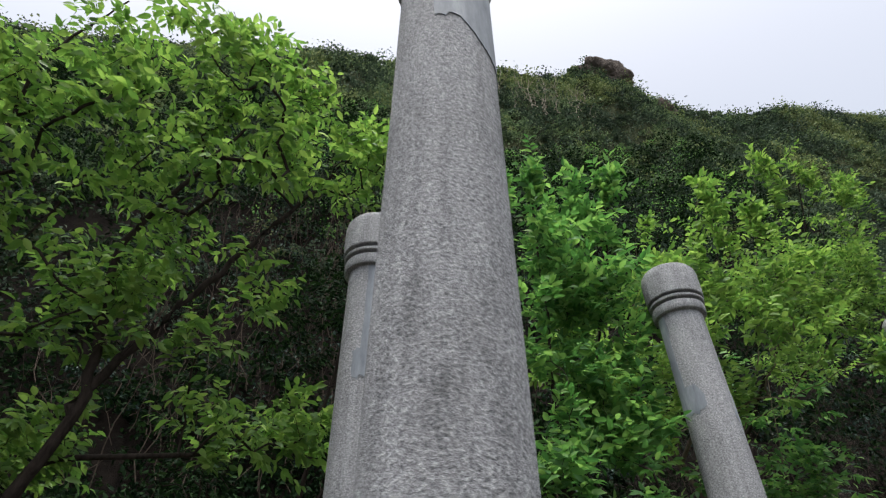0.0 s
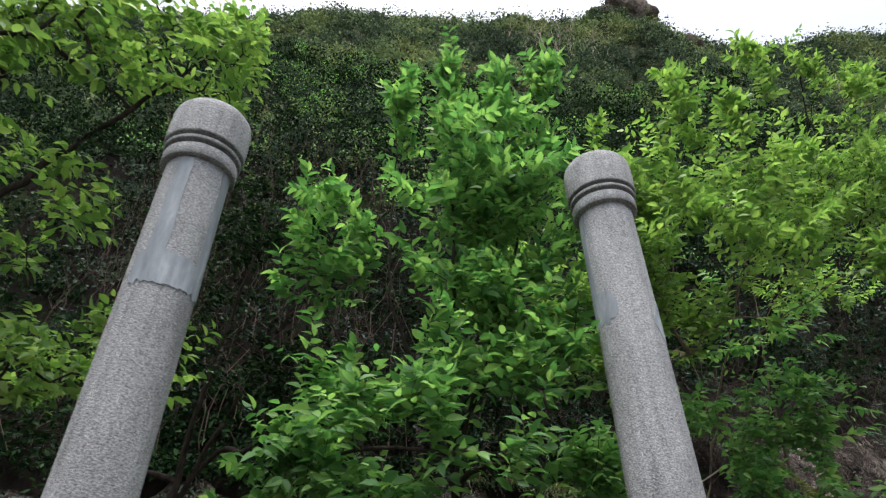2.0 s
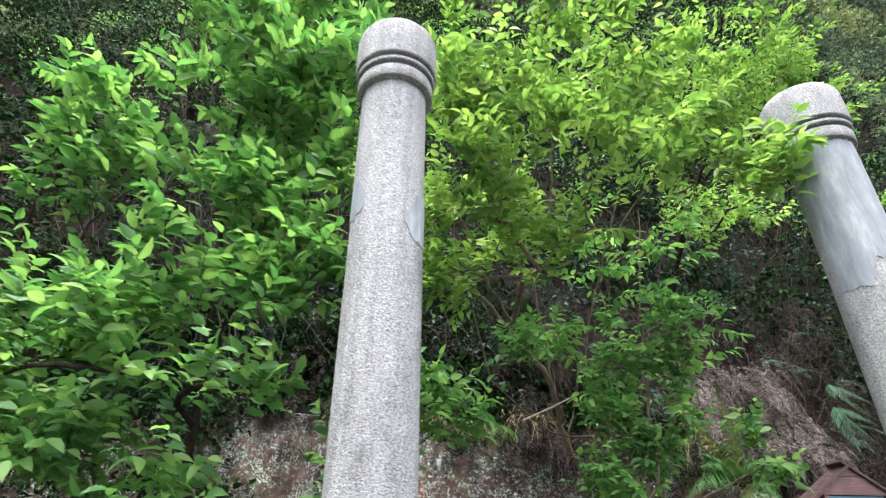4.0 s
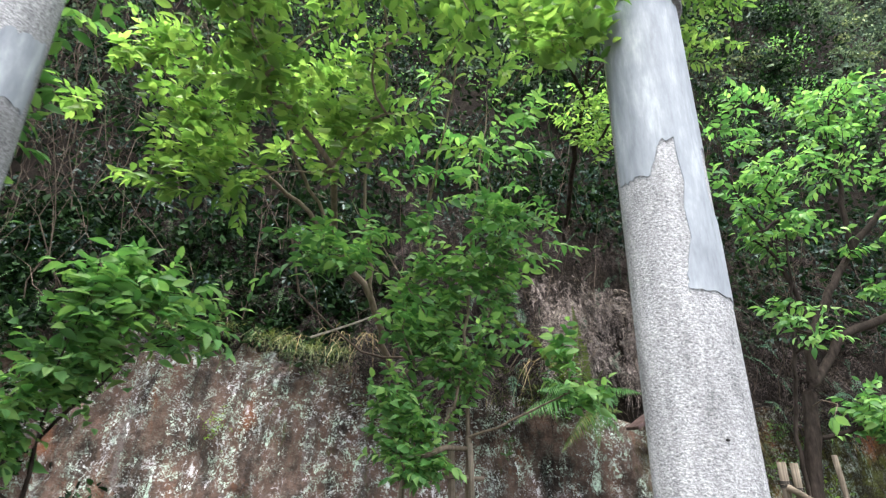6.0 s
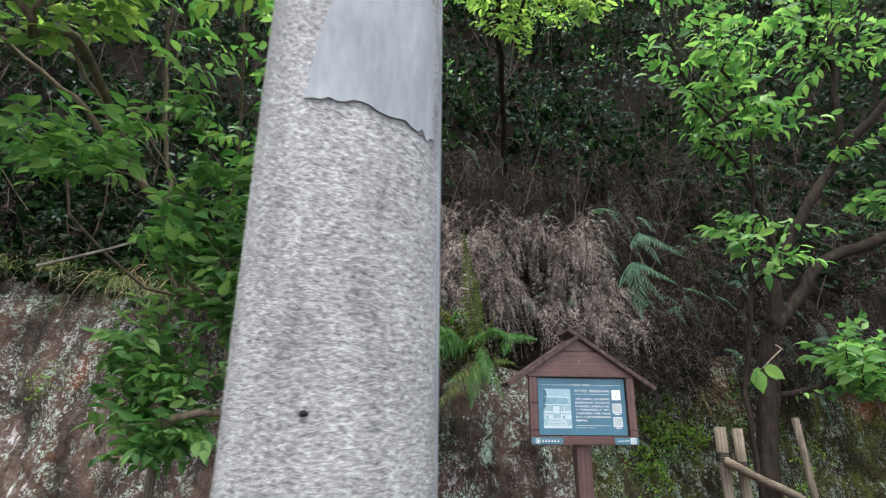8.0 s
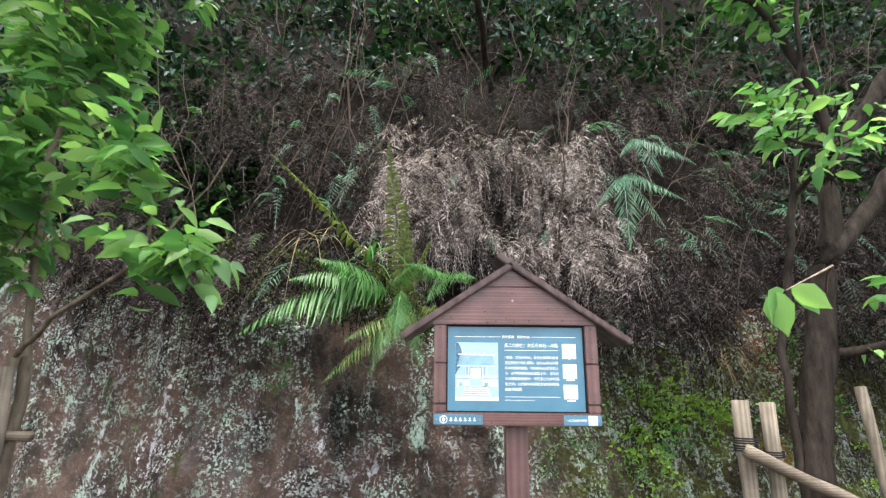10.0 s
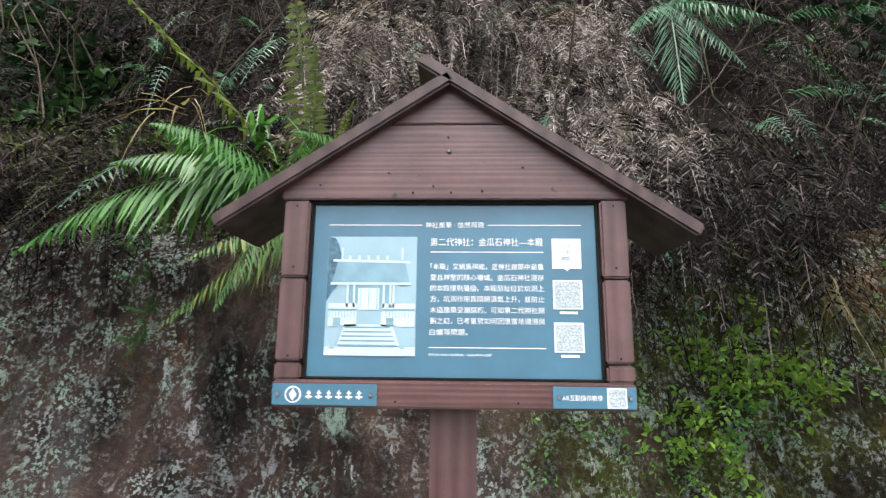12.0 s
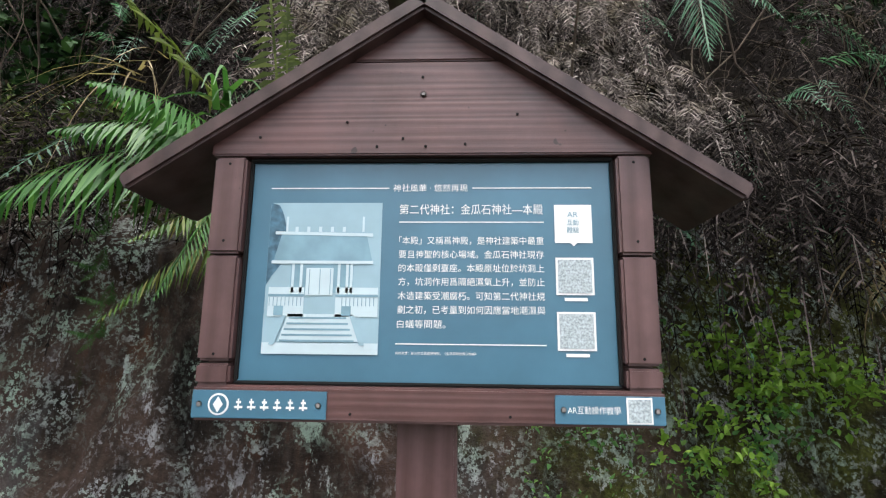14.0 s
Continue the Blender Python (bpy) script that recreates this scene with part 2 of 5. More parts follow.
STEEL = plain("dull_steel_screw", (0.25, 0.24, 0.23), 0.4)
RUBBER = plain("black_tie", (0.02, 0.02, 0.02), 0.9)


# ---- building helpers ----
def obj(name, me, mat, parent=None, label=""):
    ob = new(name, me)
    if mat and not me.materials:
        me.materials.append(mat)
    if parent:
        ob.parent = parent
    if label:
        ob["label"] = label
    return ob


def part(name, bm, mat, parent=None, label="", smooth=False):
    me = bpy.data.meshes.new(name)
    if smooth:
        for f in bm.faces:
            f.smooth = True
    bm.to_mesh(me)
    bm.free()
    if smooth == "auto":
        me.set_sharp_from_angle(angle=radians(32))
    return obj(name, me, mat, parent, label)


def thing(name, at, label, category, group=""):
    e = new(name)
    e.empty_display_size = 0.1
    e.location = at
    return tagged(e, label, category, group)


def quads(name, v, n, mat, parent=None, label="", smooth=False):
    """v: (faces, n, 3) corner places; every face has its own n corners."""
    return sheet(name, np.asarray(v).reshape(-1, 3), np.arange(len(v) * n).reshape(-1, n), mat, parent, label, smooth)


def sheet(name, verts, faces, mat, parent=None, label="", smooth=False):
    me = bpy.data.meshes.new(name)
    verts, faces = np.asarray(verts, np.float32), np.asarray(faces, np.int32)
    k = faces.shape[1]
    me.vertices.add(len(verts))
    me.vertices.foreach_set("co", verts.ravel())
    me.loops.add(faces.size)
    me.loops.foreach_set("vertex_index", faces.ravel())
    me.polygons.add(len(faces))
    me.polygons.foreach_set("loop_start", np.arange(len(faces), dtype=np.int32) * k)
    if smooth:
        me.polygons.foreach_set("use_smooth", np.ones(len(faces), dtype=bool))
    me.update(calc_edges=True)
    me.validate()
    return obj(name, me, mat, parent, label)


def unit(a):
    a = np.asarray(a, float)
    return a / (np.linalg.norm(a, axis=-1, keepdims=True) + 1e-9)


def leaves(rng, at, way, size, droop=0.25, width=0.56, up=0.8, face=None):
    """Folded six-cornered leaves: places, directions and lengths give vertices (6 a leaf) and two quads each."""
    n = len(at)
    way = unit(way)
    nor = unit(rng.normal(size=(n, 3)) * 0.55 + (np.array([0, 0, up]) if face is None else face))
    side = unit(np.cross(way, nor))
    nor = np.cross(side, way)
    s = np.asarray(size)[:, None]
    out = np.empty((n, 6, 3))
    rise = 0.16 + 0.1 * rng.random((n, 1))
    for i, (a, w, f) in enumerate(((0, 0, 0), (0.28, -0.5, 1), (0.66, -0.4, 1), (1.0, 0, 0), (0.66, 0.4, 1), (0.28, 0.5, 1))):
        out[:, i] = at + way * s * a + side * s * w * width + nor * s * (f * rise * width) - nor * s * (a * a * droop)
    idx = np.arange(n)[:, None] * 6
    faces = np.concatenate([idx + [0, 3, 2, 1], idx + [0, 5, 4, 3]])
    return out.reshape(-1, 3), faces


def broad_leaves(rng, at, way, size, droop=0.3, width=0.47):
    """Leaves with a curved outline and a pointed tip: 12 vertices and six quads each."""
    n = len(at)
    way = unit(way)
    nor = unit(rng.normal(size=(n, 3)) * 0.55 + np.array([0, 0, 0.8]))
    side = unit(np.cross(way, nor))
    nor = np.cross(side, way)
    s = np.asarray(size)[:, None]
    rise = 0.3 + 0.25 * rng.random((n, 1))
    sag = droop * (0.5 + rng.random((n, 1)))
    shape = ((0, 0), (0.4, 0), (0.74, 0), (1, 0), (0.13, 0.3), (0.4, 0.5), (0.7, 0.36), (0.89, 0.11), (0.13, -0.3), (0.4, -0.5), (0.7, -0.36), (0.89, -0.11))
    out = np.empty((n, 12, 3))
    for i, (a, w) in enumerate(shape):
        out[:, i] = at + way * s * a + side * s * w * width + nor * s * (abs(w) * rise * width - a * a * sag)
    idx = np.arange(n)[:, None] * 12
    quad = ((0, 1, 5, 4), (1, 2, 6, 5), (2, 3, 7, 6), (0, 8, 9, 1), (1, 9, 10, 2), (2, 10, 11, 3))
    return out.reshape(-1, 3), np.concatenate([idx + list(q) for q in quad])


def tubes(paths, sides=5):
    """paths: list of (points (k,3), radii (k)). Returns verts and quads of tapered tubes."""
    vs, fs, off = [], [], 0
    ang = np.linspace(0, 2 * np.pi, sides, endpoint=False)
    for p, r in paths:
        p, r = np.asarray(p, float), np.asarray(r, float)
        d = unit(np.gradient(p, axis=0))
        ref = np.where(np.abs(d[:, 2:3]) > 0.9, [[1.0, 0, 0]], [[0, 0, 1.0]])
        a = unit(np.cross(d, ref))
        b = np.cross(d, a)
        ring = p[:, None] + r[:, None, None] * (np.cos(ang)[None, :, None] * a[:, None] + np.sin(ang)[None, :, None] * b[:, None])
        k = len(p)
        vs.append(ring.reshape(-1, 3))
        i, j = np.meshgrid(np.arange(k - 1), np.arange(sides), indexing="ij")
        jn = (j + 1) % sides
        fs.append(np.stack([i * sides + j, i * sides + jn, (i + 1) * sides + jn, (i + 1) * sides + j], -1).reshape(-1, 4) + off)
        off += k * sides
    return np.concatenate(vs), np.concatenate(fs)


def box(sx, sy, sz, at=(0, 0, 0), bevel=0.004, turn=None):
    bm = bmesh.new()
    bmesh.ops.create_cube(bm, size=1, matrix=Matrix.Diagonal((sx, sy, sz, 1)))
    if bevel:
        bmesh.ops.bevel(bm, geom=bm.edges[:], offset=bevel, segments=2, affect="EDGES")
    bm.transform(Matrix.Translation(at) @ (turn or Matrix()))
    return bm


def slab(points, y0, y1, bevel=0.003):
    """An upright board: its outline in x, z and its front and back in y."""
    bm = bmesh.new()
    f = bm.faces.new([bm.verts.new((x, y0, z)) for x, z in points])
    r = bmesh.ops.extrude_face_region(bm, geom=[f])
    bmesh.ops.translate(bm, vec=(0, y1 - y0, 0), verts=[g for g in r["geom"] if isinstance(g, bmesh.types.BMVert)])
    bmesh.ops.recalc_face_normals(bm, faces=bm.faces[:])
    if bevel:
        bmesh.ops.bevel(bm, geom=bm.edges[:], offset=bevel, segments=2, affect="EDGES")
    return bm


# ---- the ground, the rock face and the hill ----
GROUND = -0.12


def interp(x, table):
    xs, ys = zip(*table)
    return np.interp(x, xs, ys)


FOOT = ((-30, 5.5), (-14, 3.6), (-9, 2.9), (-5.3, 2.33), (-4, 2.08), (-2, 1.48), (-1.2, 1.36), (0, 1.18), (1, 1.2), (2.2, 1.5), (4, 1.75), (8, 2.2), (14, 2.6), (30, 4))
TOP = ((-30, 3.0), (-9, 3.2), (-5, 2.95), (-3.5, 2.6), (-2, 2.35), (-0.3, 1.95), (0.6, 1.75), (1.5, 1.95), (3, 2.1), (8, 2.4), (30, 2.6))


def rough(p, scale, amp, octaves=4):
    return np.array([noise.fractal(Vector(q) * scale, 1.0, 2.0, octaves) for q in p]) * amp


bm = bmesh.new()
bmesh.ops.create_grid(bm, x_segments=40, y_segments=40, size=900)
tagged(part("ground", bm, PAVE), "trodden earth and gravel ground", "ground", kind="structure").location = (0, 0, GROUND)


def rock_strip(name, x0, x1, nx, nz, mat, label):
    xs = np.linspace(x0, x1, nx)
    p = []
    for k in range(nz):
        f = k / (nz - 1)
        z = GROUND - 0.15 + (interp(xs, TOP) + 0.25 - GROUND) * f
        y = interp(xs, FOOT) + 0.16 * (z - 1.2) + 0.25 * max(0, f - 0.86) / 0.14
        p.append(np.stack([xs, y, z], -1))
    p = np.concatenate(p)
    p[:, 1] += rough(p * [1, 1, 0.6], 1.1, 0.16, 5) - 0.05 + rough(p, 6, 0.03, 3)
    i, j = np.meshgrid(np.arange(nz - 1), np.arange(nx - 1), indexing="ij")
    f = np.stack([i * nx + j, i * nx + j + 1, (i + 1) * nx + j + 1, (i + 1) * nx + j], -1).reshape(-1, 4)
    return tagged(sheet(name, p, f, mat, smooth=True), label, "rock face", kind="structure")


rock_strip("rock_face_west", -30, 0.9, 420, 50, ROCK, "dark red-brown rock face with pale lichen crusts")
rock_strip("rock_face_east", 0.9, 30, 260, 50, ROCK, "damp mossy rock face with rust-red stains")

# the bank above the rock face and the hillside, one sheet each
RIDGE = ((-60, 33), (-30, 36), (-17, 38), (-14, 39.6), (-10.8, 39.8), (-6.8, 39.8), (-1.7, 40.1), (1, 41.6), (4.2, 41.3), (6.9, 42.3), (7.8, 43.8), (9.1, 44.9), (11.3, 44.6), (12.6, 43.5), (13.7, 41.8), (14.3, 41.1), (18, 40.5), (23.5, 41), (29.5, 44), (37, 45), (43, 46.3), (70, 48))
CREST = 17.3


def slope_z(x, y):
    """Height of the bank and hill behind the rock face."""
    y0, z0 = interp(x, FOOT) + 0.35, interp(x, TOP)
    top = interp(x, RIDGE)
    d = np.maximum(y - y0, 0)
    near = z0 + 1.75 * d
    far = 4.9 + (top - 4.9) * np.clip((y - 3.6) / (CREST - 3.6), 0, 1) ** 0.97
    w = np.clip((y - 3) / 4, 0, 1)
    z = near * (1 - w) + far * w
    return np.where(y > CREST, top - 0.7 * (y - CREST), z)


def hill_sheet(name, xs, ys, mat, amp, scale, label, category):
    X, Y = np.meshgrid(xs, ys)
    p = np.stack([X.ravel(), Y.ravel(), slope_z(X.ravel(), Y.ravel())], -1)
    p[:, 2] += rough(p, scale, amp, 5) * np.clip((p[:, 1] - 6) / 5, 0, 1) - 0.3
    nx, ny = len(xs), len(ys)
    i, j = np.meshgrid(np.arange(ny - 1), np.arange(nx - 1), indexing="ij")
    f = np.stack([i * nx + j, i * nx + j + 1, (i + 1) * nx + j + 1, (i + 1) * nx + j], -1).reshape(-1, 4)
    return tagged(sheet(name, p, f, mat, smooth=True), label, category, kind="structure")


def bank():
    xs, nv = np.linspace(-30, 30, 240), 26
    rows = []
    for k in range(nv):
        y = interp(xs, FOOT) + 0.3 + 6.5 * k / (nv - 1)
        z = slope_z(xs, y) - (0.12 if k else 0.6)
        rows.append(np.stack([xs, y, z], -1))
    p = np.concatenate(rows)
    p[:, 1] += rough(p, 0.8, 0.16, 4)
    nx = len(xs)
    i, j = np.meshgrid(np.arange(nv - 1), np.arange(nx - 1), indexing="ij")
    f = np.stack([i * nx + j, i * nx + j + 1, (i + 1) * nx + j + 1, (i + 1) * nx + j], -1).reshape(-1, 4)
    tagged(sheet("bank", p, f, SOIL, smooth=True), "shade-dark overgrown soil bank above the rock face", "bank", kind="structure")


bank()
hill_sheet("hillside", np.linspace(-60, 70, 260), np.concatenate([np.linspace(6.0, CREST, 80), np.linspace(18.5, 70, 12)]), HILL, 0.35, 0.3, "steep wooded hillside under an open ridge", "hill")


def crag(at, half, seed, label, turn=0.0):
    """Bare rock breaking through the scrub, with ledges and clefts."""
    bm = bmesh.new()
    bmesh.ops.create_icosphere(bm, subdivisions=5, radius=1)
    shift = Vector((seed, 0.7 * seed, 0))
    for v in bm.verts:
        q = v.co.copy()
        d = 1 + 0.3 * noise.fractal(q * 1.6 + shift, 1.0, 2.0, 5) - 0.12 * abs(noise.noise(q * 4.2 + shift))
        v.co = Vector((q.x * half[0], q.y * half[1], q.z * half[2])) * d
    bm.transform(Matrix.Rotation(radians(turn), 4, "Y"))
    ob = part("crag", bm, CRAG, smooth="auto")
    ob.location = at
    tagged(ob, label, "rock outcrop", kind="structure")


crag((11.2, CREST - 0.3, 43.0), (2.5, 1.4, 2.0), 0.0, "bare grey-brown rock outcrop on the ridge", 16)
crag((-8.0, 11.3, 24.0), (1.7, 0.7, 0.8), 3.0, "low brown rock ledge showing through the hillside scrub", 5)
crag((14.6, CREST - 1.4, 38.2), (1.3, 0.6, 0.9), 7.0, "small grey rock ledge below the ridge", 20)


# ---- columns ----
def shell(parent, r, pts_low, pts_high, a0, a1, name="patch", proud=0.005, seed=0):
    """A smooth cement patch lying on the shaft between two jagged edges. Angles run from the side that faces -y towards +x."""
    rng = np.random.default_rng(seed)
    n, m = max(6, int(abs(a1 - a0) / 4)), 6
    aa = np.linspace(a0, a1, n)
    lo = np.interp(aa, *zip(*pts_low)) + rng.normal(size=n) * 0.012
    hi = np.interp(aa, *zip(*pts_high)) + rng.normal(size=n) * 0.012
    bm = bmesh.new()
    grid = []
    for a, l, h in zip(aa, lo, hi):
        col = []
        for k in range(m):
            z = l + (h - l) * k / (m - 1)
            jit = rng.normal() * 1.5 if a in (aa[0], aa[-1]) else 0
            t = radians(a + jit)
            col.append([((r + e) * math.sin(t), -(r + e) * math.cos(t), z) for e in (proud, -0.01)])
        grid.append(col)
    vv = [[[bm.verts.new(q) for q in cell] for cell in col] for col in grid]
    for i in range(n - 1):
        for k in range(m - 1):
            bm.faces.new([vv[i][k][0], vv[i + 1][k][0], vv[i + 1][k + 1][0], vv[i][k + 1][0]])
    rim = [(i, 0) for i in range(n)] + [(n - 1, k) for k in range(1, m)] + [(i, m - 1) for i in range(n - 2, -1, -1)] + [(0, k) for k in range(m - 2, 0, -1)]
    for (i, k), (i2, k2) in zip(rim, rim[1:] + rim[:1]):
        bm.faces.new([vv[i][k][1], vv[i2][k2][1], vv[i2][k2][0], vv[i][k][0]])
    part(name, bm, CEMENT, parent, "smooth grey cement repair patch", smooth="auto")


def lathe(profile, seg=72):
    bm = bmesh.new()
    rings = []
    for r, z in profile:
        rings.append([bm.verts.new((r * math.cos(2 * math.pi * i / seg), r * math.sin(2 * math.pi * i / seg), z)) for i in range(seg)])
    for a, b in zip(rings, rings[1:]):
        for i in range(seg):
            bm.faces.new((a[i], a[(i + 1) % seg], b[(i + 1) % seg], b[i]))
    bm.faces.new(rings[-1])
    return bm




def column(at, r_low, r_high, label, ring=4.40):
    col = thing("stone_column", (*at, GROUND), label, "column", "row of shrine columns")
    r = r_high
    h = ring - GROUND
    shaft = lathe([(r_low + (r - r_low) * k / 30, h * k / 30) for k in range(31)], 96)
    part("shaft", shaft, CONCRETE, col, smooth=True)
    up = lambda rows: [(r + o, h + z) for o, z in rows]
    neck = part("lower_ring", lathe(up([(-0.02, -0.002), (0.0, 0.0), (0.044, 0.006), (0.05, 0.016), (0.052, 0.1), (0.045, 0.118), (-0.02, 0.121)])), CONCRETE, col, smooth="auto")
    part("upper_ring", lathe(up([(-0.03, 0.118), (-0.004, 0.12), (-0.004, 0.148), (0.058, 0.151), (0.066, 0.159), (0.066, 0.183), (0.058, 0.191), (-0.004, 0.192), (-0.004, 0.224), (-0.03, 0.224)])), CONCRETE, col, smooth="auto")
    part("capital", lathe(up([(-0.02, 0.22), (0.07, 0.222), (0.079, 0.232), (0.083, 0.4), (0.082, 0.54), (0.072, 0.595), (0.046, 0.634), (0.005, 0.652), (-0.06, 0.655), (-r, 0.658)])), CONCRETE, col, smooth="auto")
    return col


def g(z):
    return z - GROUND


c1 = column((-8.727, -6.211), 0.262, 0.255, "grey pebble-dash concrete column with ringed capital beside the path")
shell(c1, 0.2575, [(-24, g(3.6)), (2, g(3.62)), (8, g(3.58)), (22, g(3.5)), (40, g(3.42)), (80, g(3.38))], [(-24, g(4.39)), (80, g(4.39))], -24, 80, seed=1)
c2 = column((-8.8, -3.17), 0.246, 0.245, "grey concrete column with a wide smooth cement band, leaning slightly", 4.22)
c2.rotation_euler = (0.025, -0.0115, 0)
shell(c2, 0.248, [(-32, g(3.06)), (110, g(3.06))], [(-32, g(3.3)), (-18, g(3.34)), (0, g(3.34)), (110, g(3.26))], -32, 110, seed=2)
shell(c2, 0.2475, [(-16, g(3.3)), (12, g(3.3))], [(-16, g(4.21)), (12, g(4.21))], -16, 12, seed=3)
shell(c2, 0.2475, [(72, g(3.2)), (112, g(3.2))], [(72, g(4.21)), (112, g(4.21))], 72, 112, seed=4)
c3 = column((-5.157, -2.912), 0.265, 0.25, "grey pebble-dash concrete column with cement repairs on both sides")
shell(c3, 0.2535, [(-112, g(3.2)), (-60, g(3.19)), (-38, g(3.26))], [(-112, g(3.5)), (-55, g(3.5)), (-38, g(3.4))], -112, -38, seed=5)
shell(c3, 0.253, [(-112, g(3.45)), (-76, g(3.45))], [(-112, g(4.38)), (-80, g(4.38))], -112, -80, seed=6)
shell(c3, 0.254, [(26, g(3.14)), (45, g(3.03)), (100, g(3.02))], [(26, g(3.2)), (50, g(3.4)), (100, g(3.46))], 26, 100, seed=7)
c4 = column((-1.277, -2.68), 0.283, 0.258, "pale pebble-dash concrete column with a long cement streak")
shell(c4, 0.2665, [(-95, g(3.05)), (-45, g(3.0)), (-30, g(3.22)), (-12, g(3.24)), (95, g(3.2))], [(-95, g(4.38)), (95, g(4.38))], -95, 95, seed=8)
shell(c4, 0.2685, [(-10, g(2.45)), (30, g(2.4))], [(-10, g(3.3)), (30, g(3.3))], -10, 30, seed=9)
shell(c4, 0.2695, [(26, g(2.45)), (62, g(2.4))], [(26, g(2.86)), (44, g(2.74)), (62, g(2.68))], 26, 62, seed=12)
shell(c4, 0.2705, [(-21, g(2.3)), (0, g(2.27)), (62, g(2.25))], [(-21, g(2.4)), (-10, g(2.6)), (62, g(2.6))], -21, 62, seed=10)
shell(c4, 0.27, [(74, g(0.3)), (120, g(0.3))], [(74, g(3.3)), (120, g(3.3))], 74, 120, seed=11)


def pit(col, at, size, label):
    """A small dark hollow in the face of the column."""
    bm = bmesh.new()
    bmesh.ops.create_icosphere(bm, subdivisions=2, radius=1)
    for q in bm.verts:
        q.co = Vector((q.co.x * size[0], q.co.y * 0.006, q.co.z * size[1])) * (1 + 0.25 * noise.noise(q.co * 2.3))
    bm.transform(Matrix.Translation(at))
    part("pit", bm, RUBBER, col, label, smooth=True)


pit(c4, (-0.038, -0.2745, g(1.511)), (0.011, 0.008), "small dark pit in the concrete")


# ---- information sign ----
def sign():
    s = thing("information_sign", (0.35, 0.06, GROUND), "brown painted wooden information sign with gabled roof and slate-blue panel", "sign")

    def put(name, bm, mat, label="", up=None):
        bm.transform(Matrix.Translation((-0.35, -0.06, -GROUND)))
        return part(name, bm, mat, up or s, label)

    put("post", box(0.11, 0.1, 1.9 - GROUND, (0.352, 0.07, (1.9 + GROUND) / 2), 0.006), PAINTED_UP)
    put("back_board", box(0.82, 0.03, 0.49, (0.35, 0.018, 1.545), 0.003), PAINTED)
    for x0, x1 in ((-0.066, -0.003), (0.703, 0.766)):
        for z0, z1 in ((1.356, 1.394), (1.398, 1.592), (1.596, 1.786)):
            put("side_board", box(x1 - x0, 0.036, z1 - z0, ((x0 + x1) / 2, -0.014, (z0 + z1) / 2), 0.005), PAINTED_UP)
    put("bottom_board", box(0.834, 0.036, 0.062, (0.35, -0.014, 1.325), 0.005), PAINTED)
    put("gable_board", slab([(-0.075, 1.79), (0.775, 1.79), (0.775, 1.815), (0.513, 1.984), (0.178, 1.984), (-0.075, 1.815)], -0.03, 0.01), PAINTED)
    put("gable_board", slab([(0.175, 1.989), (0.516, 1.989), (0.346, 2.098)], -0.026, 0.01), PAINTED)
    put("screw", box(0.012, 0.006, 0.012, (0.338, -0.032, 1.913), 0.003), STEEL)
    for x, z in ((0.25, 1.806), (0.19, 1.856), (0.02, 1.826), (0.3, 1.822), (0.42, 1.81), (0.344, 1.806), (0.336, 1.95), (0.52, 1.87), (-0.035, 1.772), (-0.035, 1.62), (0.735, 1.772), (0.735, 1.62), (-0.035, 1.41), (0.735, 1.41), (0.22, 1.309), (0.5, 1.309)):
        put("nail", box(0.005, 0.004, 0.005, (x, -0.0315, z), 0.001), RUBBER, "small dark nail head")
    # roof: the board on one side laps over the other at the ridge
    t = 0.034

    def roof(p, q):
        d = (Vector(q) - Vector(p)).normalized()
        up = Vector((-d.y, d.x)) if d.x > 0 else Vector((d.y, -d.x))
        return [p, q, tuple(Vector(q) + up * t), tuple(Vector(p) + up * t)]

    put("roof_board", slab(roof((-0.222, 1.712), (0.352, 2.092)), -0.062, 0.215, 0.006), ROOF_WOOD)
    put("roof_board", slab(roof((0.922, 1.69), (0.252, 2.141)), -0.062, 0.215, 0.006), ROOF_WOOD)
    # the printed panel
    panel = put("panel", box(0.704, 0.006, 0.42, (0.35, -0.003, 1.572), 0.001), PANEL, "slate-blue printed panel with white text")
    # Black strips take the place of the shade in the recess round the panel.
    for x0, x1, z0, z1 in ((-0.001, 0.701, 1.781, 1.7885), (-0.001, 0.701, 1.357, 1.3625), (-0.002, 0.004, 1.363, 1.7805), (0.696, 0.702, 1.363, 1.7805)):
        put("gap_shade", box(x1 - x0, 0.012, z1 - z0, ((x0 + x1) / 2, -0.009, (z0 + z1) / 2), 0.002), RUBBER, "black strip standing in for the shaded gap round the panel", panel)
    y = -0.0075

    def rect(x0, x1, z0, z1, mat, name, yy=y, label=""):
        bm = bmesh.new()
        bm.faces.new([bm.verts.new(q) for q in ((x0, yy, z0), (x1, yy, z0), (x1, yy, z1), (x0, yy, z1))])
        return put(name, bm, mat, label, panel)

    def poly(pts, mat, name, yy):
        bm = bmesh.new()
        bm.faces.new([bm.verts.new((px, yy, pz)) for px, pz in pts])
        return put(name, bm, mat, "", panel)

    def words(text, x, z, size, width=None, mat=WHITE, yy=y, bold=0.0):
        cu = bpy.data.curves.new("text", "FONT")
        cu.body, cu.size, cu.offset, cu.fill_mode = text, size, bold, "FRONT"
        tmp = bpy.data.objects.new("text", cu)
        scene.collection.objects.link(tmp)
        bpy.context.view_layer.update()
        me = bpy.data.meshes.new_from_object(tmp.evaluated_get(bpy.context.evaluated_depsgraph_get()))
        bpy.data.objects.remove(tmp)
        co = np.zeros(len(me.vertices) * 3, np.float32)
        me.vertices.foreach_get("co", co)
        co = co.reshape(-1, 3)
